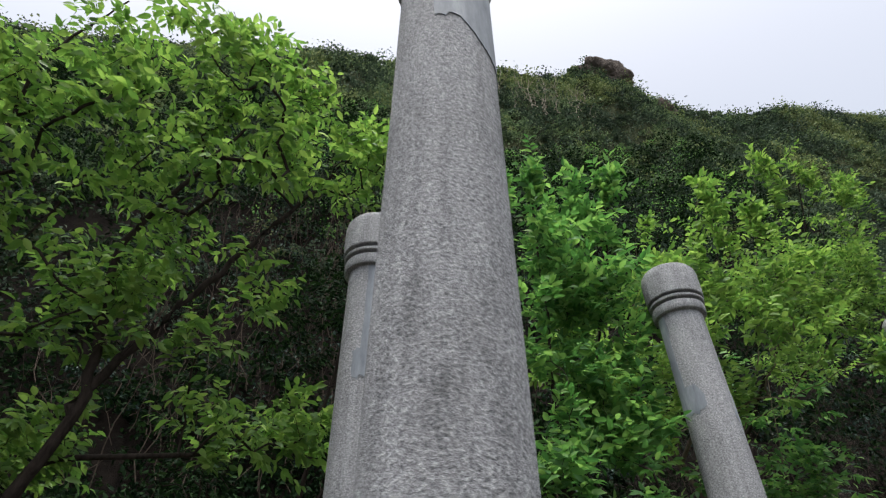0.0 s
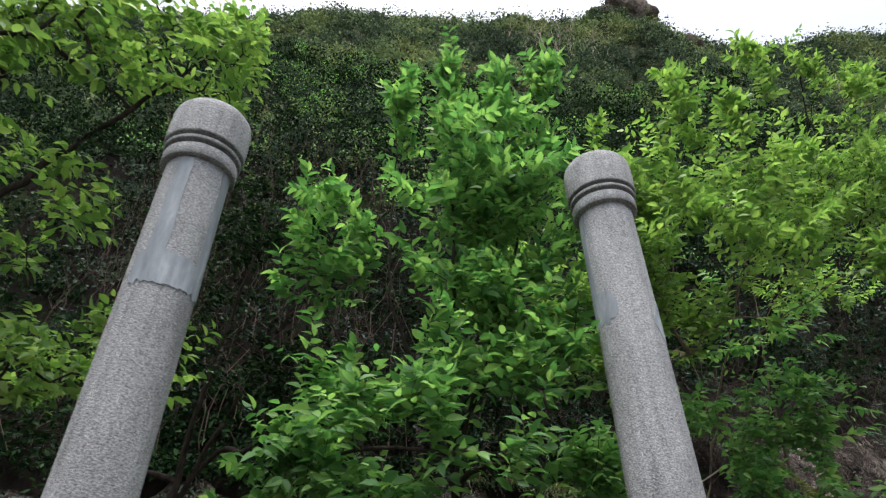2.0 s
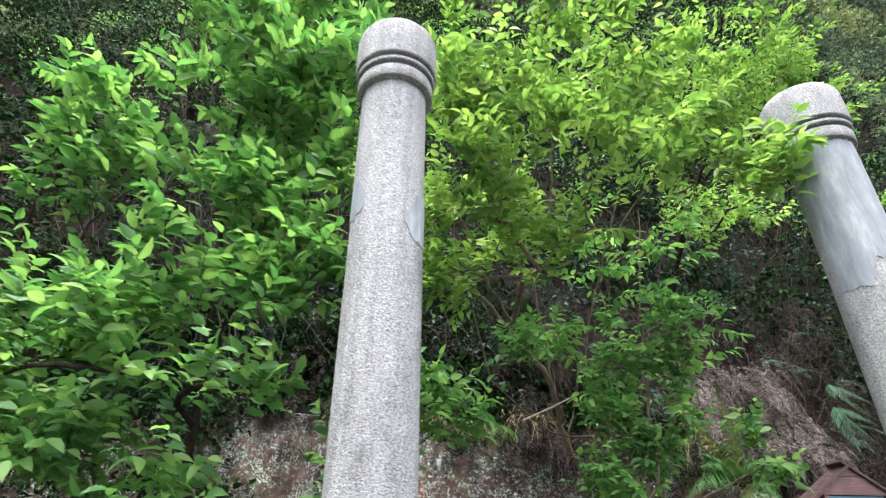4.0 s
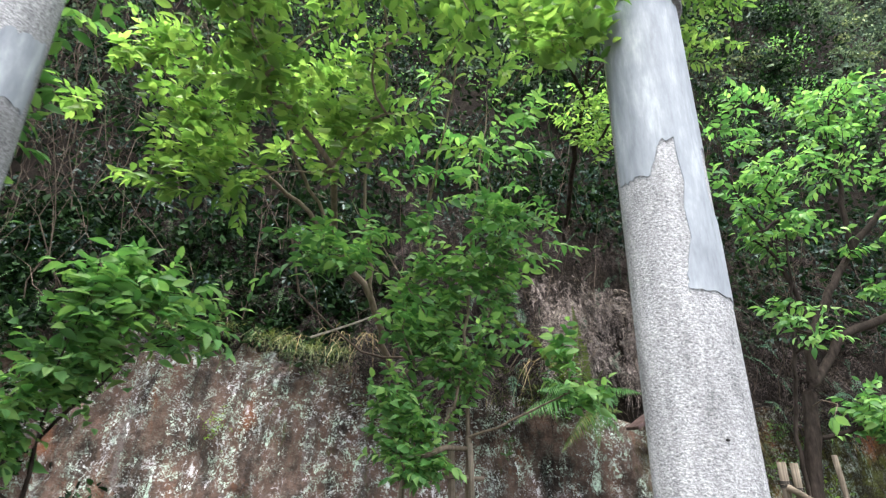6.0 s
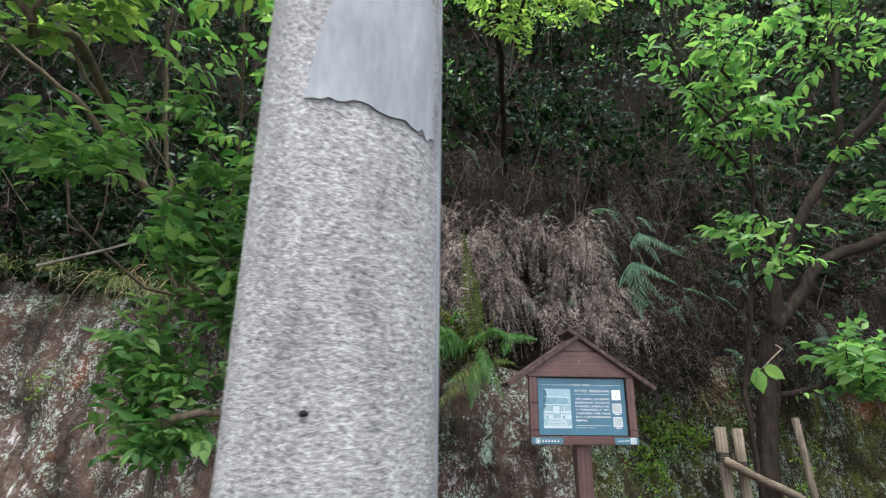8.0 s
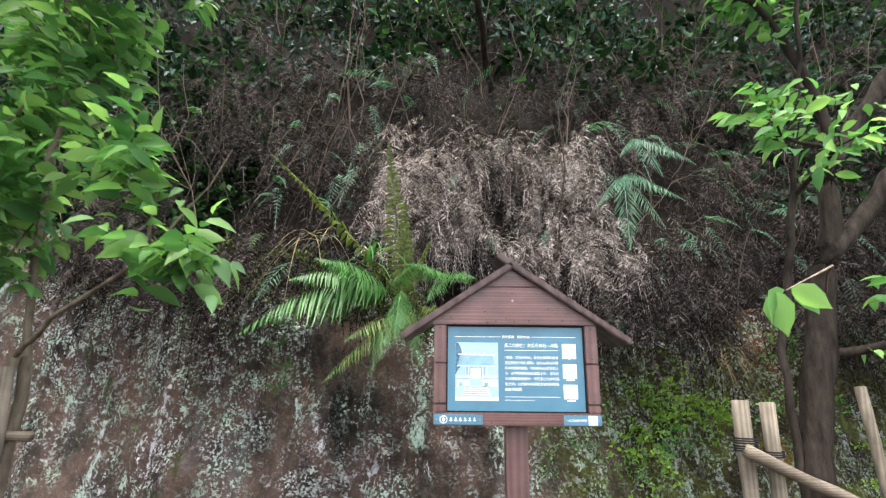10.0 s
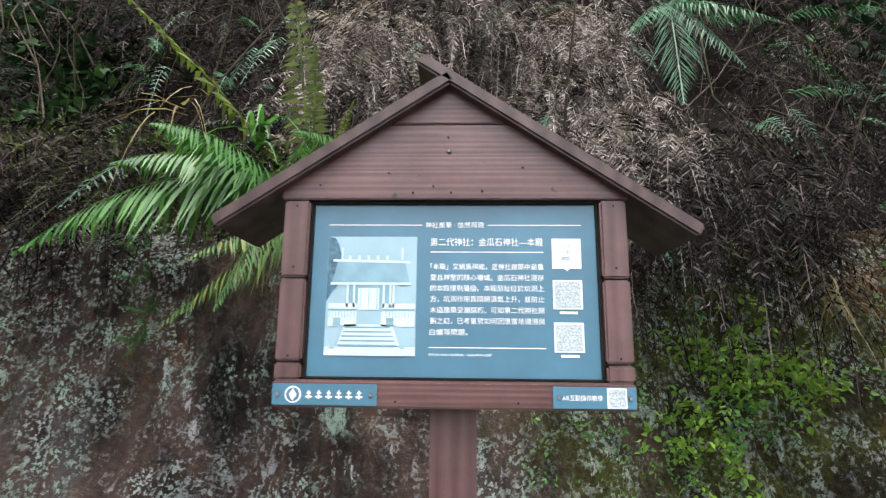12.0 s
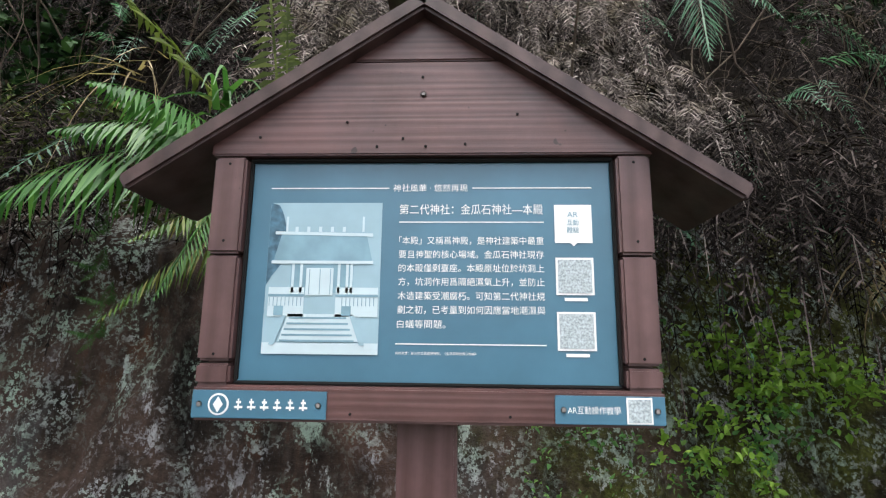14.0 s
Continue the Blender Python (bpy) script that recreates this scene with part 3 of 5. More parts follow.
        if len(co):
            sx = width / (co[:, 0].max() - co[:, 0].min()) if width else 1.0
            out = np.stack([(co[:, 0] - co[:, 0].min()) * sx + x - 0.35, np.full(len(co), yy - 0.06), co[:, 1] - co[:, 1].min() + z - GROUND], -1)
            me.vertices.foreach_set("co", out.astype(np.float32).ravel())
        me.materials.clear()
        me.materials.append(mat)
        obj("lettering", me, mat, panel)

    rect(0.041, 0.273, 1.7285, 1.7305, WHITE, "rule")
    rect(0.434, 0.661, 1.7285, 1.7305, WHITE, "rule")
    words("神社風華 · 悠然再現", 0.281, 1.7225, 0.016, 0.144)
    words("第二代神社：金瓜石神社—本殿", 0.294, 1.677, 0.022, 0.274)
    rect(0.294, 0.569, 1.661, 1.663, WHITE, "rule")
    for i, (line, w) in enumerate((("「本殿」又稱爲神殿，是神社建築中最重", 0.273), ("要且神聖的核心場域。金瓜石神社現存", 0.273), ("的本殿僅剩臺座。本殿原址位於坑洞上", 0.273),
                                   ("方，坑洞作用爲隔絕濕氣上升，並防止", 0.273), ("木造建築受潮腐朽。可知第二代神社規", 0.273), ("劃之初，已考量到如何因應當地潮濕與", 0.273), ("白蟻等問題。", 0.09))):
        words(line, 0.295, 1.618 - i * 0.0262, 0.0165, w)
    rect(0.293, 0.569, 1.431, 1.433, WHITE, "rule")
    words("資料來源：新北市立黃金博物館，《金瓜石神社與山神祭》", 0.293, 1.4125, 0.006, 0.149)
    rect(0.589, 0.659, 1.622, 1.696, WHITE, "white_square")
    poly(((0.617, 1.622), (0.624, 1.616), (0.631, 1.622)), WHITE, "white_square", y)
    words("AR", 0.613, 1.672, 0.014, 0.02, PHOTO_MID, y - 0.001)
    words("互動", 0.612, 1.656, 0.012, 0.022, PHOTO_MID, y - 0.001)
    words("體驗", 0.612, 1.641, 0.012, 0.022, PHOTO_MID, y - 0.001)
    for z in (1.524, 1.423):
        rect(0.589, 0.659, z, z + 0.07, WHITE, "white_square")
        rect(0.593, 0.655, z + 0.004, z + 0.066, CODE_GREY, "grey_square", y - 0.001)
        rect(0.604, 0.646, z - 0.011, z - 0.005, WHITE, "label_bar")
    # the photograph of the shrine hall
    rect(0.043, 0.261, 1.411, 1.7, PHOTO_SKY, "photograph", label="pale blue photograph of a shrine hall")
    a, b, c = y - 0.0008, y - 0.0014, y - 0.002
    rng = np.random.default_rng(5)
    wood = [(0.0435, 1.54), (0.0435, 1.7)] + [(0.0435 + 0.034 * math.sin(0.35 + i * 0.23) + 0.006 * rng.random(), 1.695 - i * 0.0125) for i in range(13)]
    poly(wood[::-1], PHOTO_DARK, "photograph", a)
    poly(((0.056, 1.637), (0.245, 1.633), (0.245, 1.639), (0.056, 1.643)), PHOTO_WHITE, "photograph", c)
    poly(((0.068, 1.637), (0.233, 1.635), (0.245, 1.585), (0.055, 1.585)), PHOTO_MID, "photograph", b)
    rect(0.052, 0.247, 1.58, 1.586, PHOTO_WHITE, "photograph", c)
    for i in range(5):
        rect(0.094 + i * 0.023, 0.1 + i * 0.023, 1.642, 1.652, PHOTO_WHITE, "photograph", c)
    for x in (0.076, 0.224):
        rect(x, x + 0.004, 1.642, 1.672, PHOTO_WHITE, "photograph", c)
    rect(0.09, 0.21, 1.525, 1.58, PHOTO_MID, "photograph", a)
    rect(0.12, 0.172, 1.52, 1.572, PHOTO_WHITE, "photograph", b)
    for x in (0.092, 0.108, 0.18, 0.196, 0.204):
        rect(x, x + 0.005, 1.525, 1.58, PHOTO_WHITE, "photograph", b)
    for x0, x1 in ((0.05, 0.118), (0.178, 0.258)):
        rect(x0, x1, 1.48, 1.535, PHOTO_WHITE, "photograph", b)
        rect(x0, x1, 1.517, 1.522, PHOTO_MID, "photograph", c)
        rect(x0 + 0.012, x0 + 0.03, 1.482, 1.5, PHOTO_MID, "photograph", c)
    poly(((0.09, 1.485), (0.212, 1.485), (0.226, 1.435), (0.074, 1.435)), PHOTO_WHITE, "photograph", b)
    for i in range(5):
        rect(0.092 - i * 0.004, 0.2 + i * 0.004, 1.476 - i * 0.0105, 1.4795 - i * 0.0105, PHOTO_MID, "photograph", c)
    for sx, e in ((0.086, -1), (0.206, 1)):
        poly(((sx, 1.482), (sx + 0.008 * e, 1.482), (sx + 0.03 * e, 1.428), (sx + 0.02 * e, 1.428))[::-e], PHOTO_SKY, "photograph", c - 0.0003)
    rect(0.0435, 0.2605, 1.4115, 1.432, PHOTO_WHITE, "photograph", a)
    for x in (0.126, 0.146, 0.166):
        rect(x, x + 0.0015, 1.522, 1.57, PHOTO_MID, "photograph", c)
    for i in range(9):
        rect(0.052 + i * 0.0075, 0.0535 + i * 0.0075, 1.5, 1.516, PHOTO_MID, "photograph", c)
        rect(0.19 + i * 0.0075, 0.1915 + i * 0.0075, 1.5, 1.516, PHOTO_MID, "photograph", c)
    # the two small plates
    for x0, x1 in ((-0.064, 0.178), (0.577, 0.764)):
        plate = put("name_plate", box(x1 - x0, 0.004, 0.048, ((x0 + x1) / 2, -0.0345, 1.323), 0.001), PANEL, "small slate-blue plate")
        for x in (x0 + 0.014, x1 - 0.014):
            put("screw", box(0.01, 0.004, 0.01, (x, -0.038, 1.323), 0.002), STEEL, "", plate)
    yy = -0.0375
    bm = bmesh.new()
    bmesh.ops.create_circle(bm, cap_ends=True, radius=0.019, segments=32, matrix=Matrix.Translation((-0.015, yy, 1.323)) @ Matrix.Rotation(radians(90), 4, "X"))
    put("emblem", bm, WHITE, "", panel)
    bm = bmesh.new()
    bmesh.ops.create_circle(bm, cap_ends=True, radius=0.0155, segments=32, matrix=Matrix.Translation((-0.015, yy - 0.001, 1.323)) @ Matrix.Rotation(radians(90), 4, "X"))
    put("emblem", bm, PANEL, "", panel)
    poly(((-0.015, 1.337), (-0.006, 1.323), (-0.015, 1.309), (-0.024, 1.323)), WHITE, "emblem", yy - 0.002)
    for i in range(6):
        x = 0.014 + i * 0.0232
        rect(x, x + 0.015, 1.3165, 1.3205, WHITE, "label_bar", yy)
        rect(x + 0.003, x + 0.012, 1.325, 1.329, WHITE, "label_bar", yy)
        rect(x + 0.006, x + 0.009, 1.3135, 1.333, WHITE, "label_bar", yy - 0.001)
    words("AR互動操作教學", 0.598, 1.3165, 0.014, 0.09, yy=yy)
    rect(0.698, 0.742, 1.301, 1.345, WHITE, "white_square", yy)
    rect(0.701, 0.739, 1.304, 1.342, CODE_GREY, "grey_square", yy - 0.001)


sign()


# ---- trees ----
def grow(rng, starts, targets, step=0.16):
    """Join every target to the nearest point of the limbs already there. Returns node places, parents and the ends."""
    pts, par, lead = [], [], []
    for row, line in enumerate(starts):
        line = np.asarray(line, float)
        first = True
        for a, b in zip(line, line[1:]):
            n = max(2, int(np.linalg.norm(b - a) / step))
            for k in range(0 if first else 1, n + 1):
                q = a + (b - a) * k / n
                if first and k == 0:
                    if pts:
                        near = int(np.argmin(np.linalg.norm(np.array(pts) - q, axis=1)))
                        par.append(near)
                    else:
                        par.append(-1)
                else:
                    par.append(len(pts) - 1)
                pts.append(q + (rng.normal(size=3) * 0.012 if k else 0))
                lead.append(row)
            first = False
    ends = []
    arr = np.zeros((len(pts) + len(targets) * 40, 3))
    arr[: len(pts)] = pts
    n = len(pts)
    base = np.array(starts[0][0], float)
    order = np.argsort(np.linalg.norm(targets - base, axis=1))
    for t in targets[order]:
        d = arr[:n] - t
        cost = np.linalg.norm(d, axis=1) + 0.9 * np.maximum(0, d[:, 2] + 0.15)
        k = int(np.argmin(cost))
        a = arr[k].copy()
        m = min(38, max(2, int(np.linalg.norm(t - a) / step)))
        bend = rng.normal(size=3) * 0.1 * np.linalg.norm(t - a) + np.array([0, 0, 0.06 * np.linalg.norm(t - a)])
        prev = k
        for i in range(1, m + 1):
            f = i / m
            arr[n] = a + (t - a) * f + bend * math.sin(math.pi * f)
            par.append(prev)
            prev = n
            n += 1
        ends.append(prev)
    return arr[:n], np.array(par), ends, np.array(lead)


def tree(name, starts, clouds, count, leaf, leaf_len, label, seed, trunk_r=0.05, bark=BARK, per=12, category="tree", group="", twig=0.5, thin=0.62, tip=0.0022, upright=0.0):
    """starts: limbs as polylines, the trunk first. clouds: (centre, half sizes, share) where the crown is."""
    rng = np.random.default_rng(seed)
    tg = []
    total = sum(c[2] for c in clouds)
    for c, h, part_share in clouds:
        k = max(3, int(count * thin * part_share / total))
        u = unit(rng.normal(size=(k * 3, 3))) * (rng.random((k * 3, 1)) ** 0.45)
        p = np.array(c) + u * np.array(h)
        keep = np.array([noise.noise(Vector(q) * 1.5 + Vector((seed, 0, 0))) for q in p]) > -0.03
        tg.append(p[keep][:k])
    tg = np.concatenate(tg)
    pts, par, ends, lead = grow(rng, starts, tg)
    n = len(pts)
    load = np.zeros(n)
    load[ends] = 1
    for i in range(n - 1, 0, -1):
        if par[i] >= 0:
            load[par[i]] += load[i]
    rad = np.maximum(tip, trunk_r * (load / max(load.max(), 1)) ** 0.6)
    for row in range(len(starts)):
        k = np.flatnonzero(lead == row)
        girth = trunk_r * (0.9, 0.55, 0.5, 0.3, 0.18, 0.18)[row]
        rad[k] = np.maximum(rad[k], girth * np.linspace(1, 0.22, len(k)))
    kids = [[] for _ in range(n)]
    for i in range(1, n):
        if par[i] >= 0:
            kids[par[i]].append(i)
    paths = []
    stack = [(0, None)]
    stack += [(i, None) for i in range(1, n) if par[i] < 0]
    while stack:
        i, fr = stack.pop()
        chain = ([fr] if fr is not None else []) + [i]
        while kids[chain[-1]]:
            ks = sorted(kids[chain[-1]], key=lambda q: -load[q])
            for o in ks[1:]:
                stack.append((o, chain[-1]))
            chain.append(ks[0])
        if len(chain) > 1:
            r = rad[chain].copy()
            if fr is not None:
                r[0] = min(r[0], r[1] * 1.15)
            paths.append((pts[chain], r))
    base = np.array(starts[0][0])
    th = thing(name, base, label, category, group)
    big = [p for p in paths if p[1].max() > 0.012]
    small = [p for p in paths if p[1].max() <= 0.012]
    for nm, ps, sides in (("trunk", big, 9), ("twig", small, 4)):
        if ps:
            v, f = tubes(ps, sides)
            tw = sheet(nm, v - base, f, bark, th, smooth=True)
            if nm == "twig":
                tw["kind"] = "stuff"
    # a short leafy shoot at every end
    at, way, size = [], [], []
    for e in ends:
        q = pts[e]
        d = unit(pts[e] - pts[par[e]]) * 0.7 + rng.normal(size=3) * [0.45, 0.45, 0.22] + np.array([0, -0.08, 0.06 + upright * 3])
        d = unit(d)
        L = twig * (0.5 + 0.8 * rng.random())
        s1 = unit(np.cross(d, [0.1, 0.2, 1.0]))
        k = per if rng.random() > 0.25 else per // 2
        for j in range(k):
            f = (j + 0.5) / k
            sd = s1 * (1 if j % 2 else -1)
            at.append(q - d * L * 0.5 + d * L * f + np.array([0, 0, -0.12 * L * f * f]))
            way.append(d * (0.4 + 0.5 * f) + sd * (0.9 - 0.4 * f) + rng.normal(size=3) * 0.16 + np.array([0, 0, -0.45 + upright]))
            size.append(leaf_len * (0.65 + 0.6 * rng.random()) * (1.05 - 0.35 * abs(f - 0.45)))
    v, f = broad_leaves(rng, np.array(at), np.array(way), np.array(size))
    crown = sheet("leaves", v - base, f, leaf, th)
    crown["kind"] = "stuff"
    return th


G = GROUND
# between the second and third column
tree("young_cherry_tree", [[(-6.5, -1.5, G), (-6.5, -1.6, 1.2), (-6.5, -1.9, 2.6), (-6.55, -2.2, 4.2), (-6.65, -2.5, 7.0)], [(-6.5, -1.9, 2.4), (-6.0, -2.2, 4.0), (-5.6, -2.4, 5.6), (-5.4, -2.5, 7.6)], [(-6.5, -1.8, 2.2), (-7.2, -2.2, 3.8), (-7.25, -2.4, 6.2)]],
     [((-6.6, -2.4, 5.3), (0.85, 0.75, 1.5), 5), ((-5.7, -2.3, 5.2), (0.7, 0.7, 1.3), 4), ((-6.2, -2.3, 3.6), (1.0, 0.8, 0.9), 4), ((-6.6, -2.5, 2.5), (1.25, 0.6, 0.45), 4), ((-7.6, -2.1, 2.9), (0.6, 0.6, 0.5), 1.5), ((-7.9, -2.0, 4.6), (0.6, 0.5, 0.8), 2.2), ((-5.8, -2.1, 3.1), (0.5, 0.5, 0.5), 1.5),
      ((-6.65, -2.6, 6.8), (0.16, 0.16, 0.7), 0.8), ((-5.4, -2.6, 7.2), (0.18, 0.16, 0.8), 0.9), ((-7.2, -2.6, 6.2), (0.16, 0.16, 0.6), 0.7), ((-6.05, -2.6, 6.6), (0.16, 0.16, 0.6), 0.7)],
     1250, LEAF, 0.142, "slender young tree with fresh lime-green leaves behind the columns", 11, 0.04, upright=0.12)
# between the third and fourth column
tree("tall_cherry_tree", [[(-2.72, 0.75, 2.3), (-3.02, 0.3, 3.05), (-3.75, 0.15, 3.95), (-4.75, 0.0, 4.7), (-6.0, -0.3, 5.9)], [(-3.4, 0.2, 3.6), (-3.95, 0.0, 4.5), (-4.3, -0.3, 5.2), (-4.5, -1.6, 6.6)], [(-3.02, 0.3, 3.05), (-3.2, 0.1, 4.4), (-3.0, -0.4, 5.4), (-3.35, -2.2, 8.0)],
                           [(-2.75, 0.75, 2.4), (-2.5, 0.2, 3.7), (-2.3, -1.0, 5.3), (-1.95, -2.2, 8.6)], [(-2.4, -0.3, 4.3), (-2.0, -1.5, 4.5), (-1.7, -2.3, 4.6), (-1.1, -2.95, 4.75)]],
     [((-3.3, -1.8, 5.7), (1.3, 0.9, 1.5), 6), ((-4.3, -1.9, 5.2), (0.8, 0.8, 1.2), 4), ((-2.3, -1.9, 5.9), (0.8, 0.8, 1.5), 4), ((-3.3, -1.2, 4.3), (1.2, 0.7, 0.5), 2), ((-1.9, -2.75, 4.35), (0.45, 0.35, 0.35), 1.3), ((-4.5, -0.9, 3.9), (0.8, 0.4, 0.35), 1.6), ((-5.1, -0.5, 4.9), (1.1, 0.5, 0.8), 3.2), ((-3.8, -0.3, 5.1), (0.8, 0.4, 0.7), 1.8),
      ((-3.35, -2.3, 7.6), (0.18, 0.16, 0.8), 0.9), ((-1.95, -2.3, 8.2), (0.18, 0.16, 0.8), 0.9), ((-4.55, -2.0, 6.3), (0.16, 0.16, 0.6), 0.7), ((-2.7, -2.3, 7.4), (0.18, 0.16, 0.7), 0.8)],
     1200, LEAF_YELLOW, 0.135, "many-stemmed tree with yellow-green spring leaves rooted on the bank", 12, 0.042, GREY_BARK, upright=0.12)
tree("overhanging_tree", [[(0.6, 3.6, 5.2), (0.2, 1.9, 6.1), (-0.2, 0.2, 6.6), (-0.5, -1.2, 7.4), (-0.6, -1.9, 9.0)], [(-0.1, 0.4, 6.5), (0.6, -0.6, 7.2), (0.6, -1.5, 8.6)], [(0.0, 0.8, 6.4), (-1.1, -0.6, 6.4), (-1.4, -1.2, 6.9)]],
     [((-0.5, -1.3, 7.1), (0.9, 0.8, 1.2), 5), ((0.6, -1.0, 6.9), (0.9, 0.8, 1.2), 4), ((-1.2, -0.9, 6.2), (0.6, 0.6, 0.8), 2.5), ((-0.6, -2.0, 8.8), (0.18, 0.16, 0.8), 0.8), ((0.1, -2.0, 8.4), (0.18, 0.16, 0.8), 0.8), ((0.9, -1.7, 8.6), (0.2, 0.16, 0.8), 0.8), ((0.4, 0.8, 6.2), (1.0, 0.7, 0.5), 2)],
     900, LEAF_YELLOW, 0.11, "overhanging tree with yellow-green leaves rooted high on the bank", 16, 0.045, upright=0.08)
# the staked one before the rock face
tree("staked_young_tree", [[(-2.05, -0.12, G), (-2.04, -0.15, 1.4), (-2.06, -0.2, 2.6), (-2.02, -0.3, 3.7), (-1.85, -0.5, 5.2)], [(-2.05, -0.2, 2.1), (-2.6, -0.3, 2.9), (-3.3, -0.4, 3.9)], [(-2.05, -0.2, 1.6), (-1.7, -0.5, 1.75), (-1.2, -0.7, 1.98), (-0.9, -0.74, 2.42)], [(-1.25, -0.68, 1.96), (-1.2, -0.72, 2.25), (-1.34, -0.7, 2.6)], [(-2.05, -0.2, 1.5), (-2.3, -0.5, 1.5), (-2.65, -0.85, 1.42)]],
     [((-2.2, -0.35, 2.75), (0.65, 0.4, 0.75), 5), ((-1.95, -0.6, 3.5), (0.8, 0.5, 0.6), 2.2), ((-2.3, -0.7, 4.7), (1.2, 0.7, 0.8), 1.2), ((-2.75, -0.45, 1.42), (0.45, 0.2, 0.16), 1.7), ((-2.6, -0.4, 1.9), (0.4, 0.25, 0.28), 1.6), ((-1.75, -0.4, 2.0), (0.3, 0.2, 0.16), 1.0),
      ((-0.85, -0.74, 2.2), (0.16, 0.07, 0.12), 0.42), ((-1.1, -0.75, 2.02), (0.18, 0.08, 0.12), 0.42), ((-1.25, -0.72, 2.42), (0.12, 0.07, 0.16), 0.36), ((-3.6, -0.6, 3.4), (0.7, 0.4, 0.4), 1.2)],
     660, LEAF, 0.128, "staked young tree with fresh green leaves before the rock face", 13, 0.03, GREY_BARK)
# the forked one beside the sign
forked = tree("forked_tree", [[(2.02, 0.45, G), (2.1, 0.45, 1.15), (2.23, 0.45, 1.7), (2.41, 0.45, 2.5), (2.52, 0.45, 2.92), (2.96, 0.45, 3.52), (3.49, 0.45, 4.16), (3.56, 0.45, 4.98), (3.7, 0.45, 5.96), (3.93, 0.4, 6.7)], [(3.54, 0.45, 4.24), (4.12, 0.4, 4.8), (4.58, 0.3, 5.15), (5.4, 0.1, 5.8)],
                      [(2.5, 0.45, 2.4), (2.99, 0.45, 2.97), (3.5, 0.4, 3.15), (4.08, 0.3, 3.31), (5.2, 0.1, 3.6)], [(2.52, 0.45, 2.95), (2.46, 0.42, 3.4), (2.19, 0.4, 4.14), (1.74, 0.3, 4.82), (1.55, 0.2, 5.6)],
                      [(2.0, 0.42, 0.2), (1.98, 0.4, 1.7), (2.32, 0.38, 3.46), (2.61, 0.3, 5.64)]],
     [((3.2, 0.2, 5.7), (1.7, 0.9, 1.1), 5), ((4.7, 0.1, 4.4), (1.5, 0.8, 1.0), 4), ((1.95, 0.2, 4.5), (0.9, 0.5, 0.8), 2.4), ((2.8, 0.15, 1.95), (0.75, 0.25, 0.28), 2.0), ((2.2, 0.1, 3.2), (0.5, 0.3, 0.5), 0.8), ((3.7, 0.4, 3.4), (0.8, 0.3, 0.4), 1.2)],
     520, LEAF, 0.13, "forked dark-barked tree with yellow-green leaves beside the sign", 14, 0.095)
v, f = tubes([(np.array([(2.3, 0.42, 2.05), (1.95, -0.1, 2.06), (1.5, -0.75, 1.95), (1.05, -1.14, 1.78)]) - forked.location, np.array([0.009, 0.007, 0.005, 0.002]))], 6)
sheet("twig", v, f, GREY_BARK, forked, smooth=True)
v, f = broad_leaves(np.random.default_rng(141), np.array([(1.04, -1.15, 1.78), (1.0, -1.16, 1.77), (1.08, -1.12, 1.79), (1.16, -1.05, 1.82)]) - forked.location, np.array([(-0.5, -0.1, -0.55), (0.0, -0.2, -0.9), (0.6, -0.3, -0.4), (0.4, 0.2, -0.7)]), np.array([0.14, 0.13, 0.12, 0.11]), width=0.66)
sheet("leaves", v, f, LEAF, forked)
# the leaning ones beyond the second column
tree("old_leaning_tree", [[(-12.0, -2.6, G), (-11.6, -2.8, 1.4), (-11.1, -3.0, 2.9), (-11.2, -3.4, 4.2), (-10.4, -3.6, 5.8)], [(-11.2, -3.0, 2.8), (-10.3, -3.0, 4.4), (-9.4, -3.0, 6.0), (-8.9, -3.0, 7.0)], [(-11.4, -2.9, 2.0), (-12.2, -3.7, 3.8), (-12.4, -4.0, 5.8), (-12.0, -4.0, 7.2)]],
     [((-10.9, -3.7, 6.0), (1.5, 0.8, 1.6), 7), ((-9.5, -3.1, 6.3), (0.8, 0.7, 0.9), 3), ((-12.4, -3.9, 5.4), (1.2, 0.8, 1.8), 5), ((-10.9, -3.0, 4.0), (1.3, 0.6, 0.9), 4), ((-9.7, -2.3, 3.0), (0.9, 0.6, 0.6), 2.5), ((-11.6, -2.5, 2.6), (0.8, 0.6, 0.5), 2)],
     1350, LEAF_YELLOW, 0.125, "leaning tree with dark branches and broad yellow-green leaves", 15, 0.08)
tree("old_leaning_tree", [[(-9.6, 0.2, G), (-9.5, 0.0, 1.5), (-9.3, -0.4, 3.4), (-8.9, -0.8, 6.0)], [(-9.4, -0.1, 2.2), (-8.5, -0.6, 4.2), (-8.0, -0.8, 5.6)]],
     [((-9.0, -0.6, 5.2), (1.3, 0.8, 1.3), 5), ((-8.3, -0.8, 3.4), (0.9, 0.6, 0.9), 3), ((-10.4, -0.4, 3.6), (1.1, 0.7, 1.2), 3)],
     700, LEAF_DEEP_SHADE, 0.09, "dark green tree in the shade of the bank", 17, 0.06)
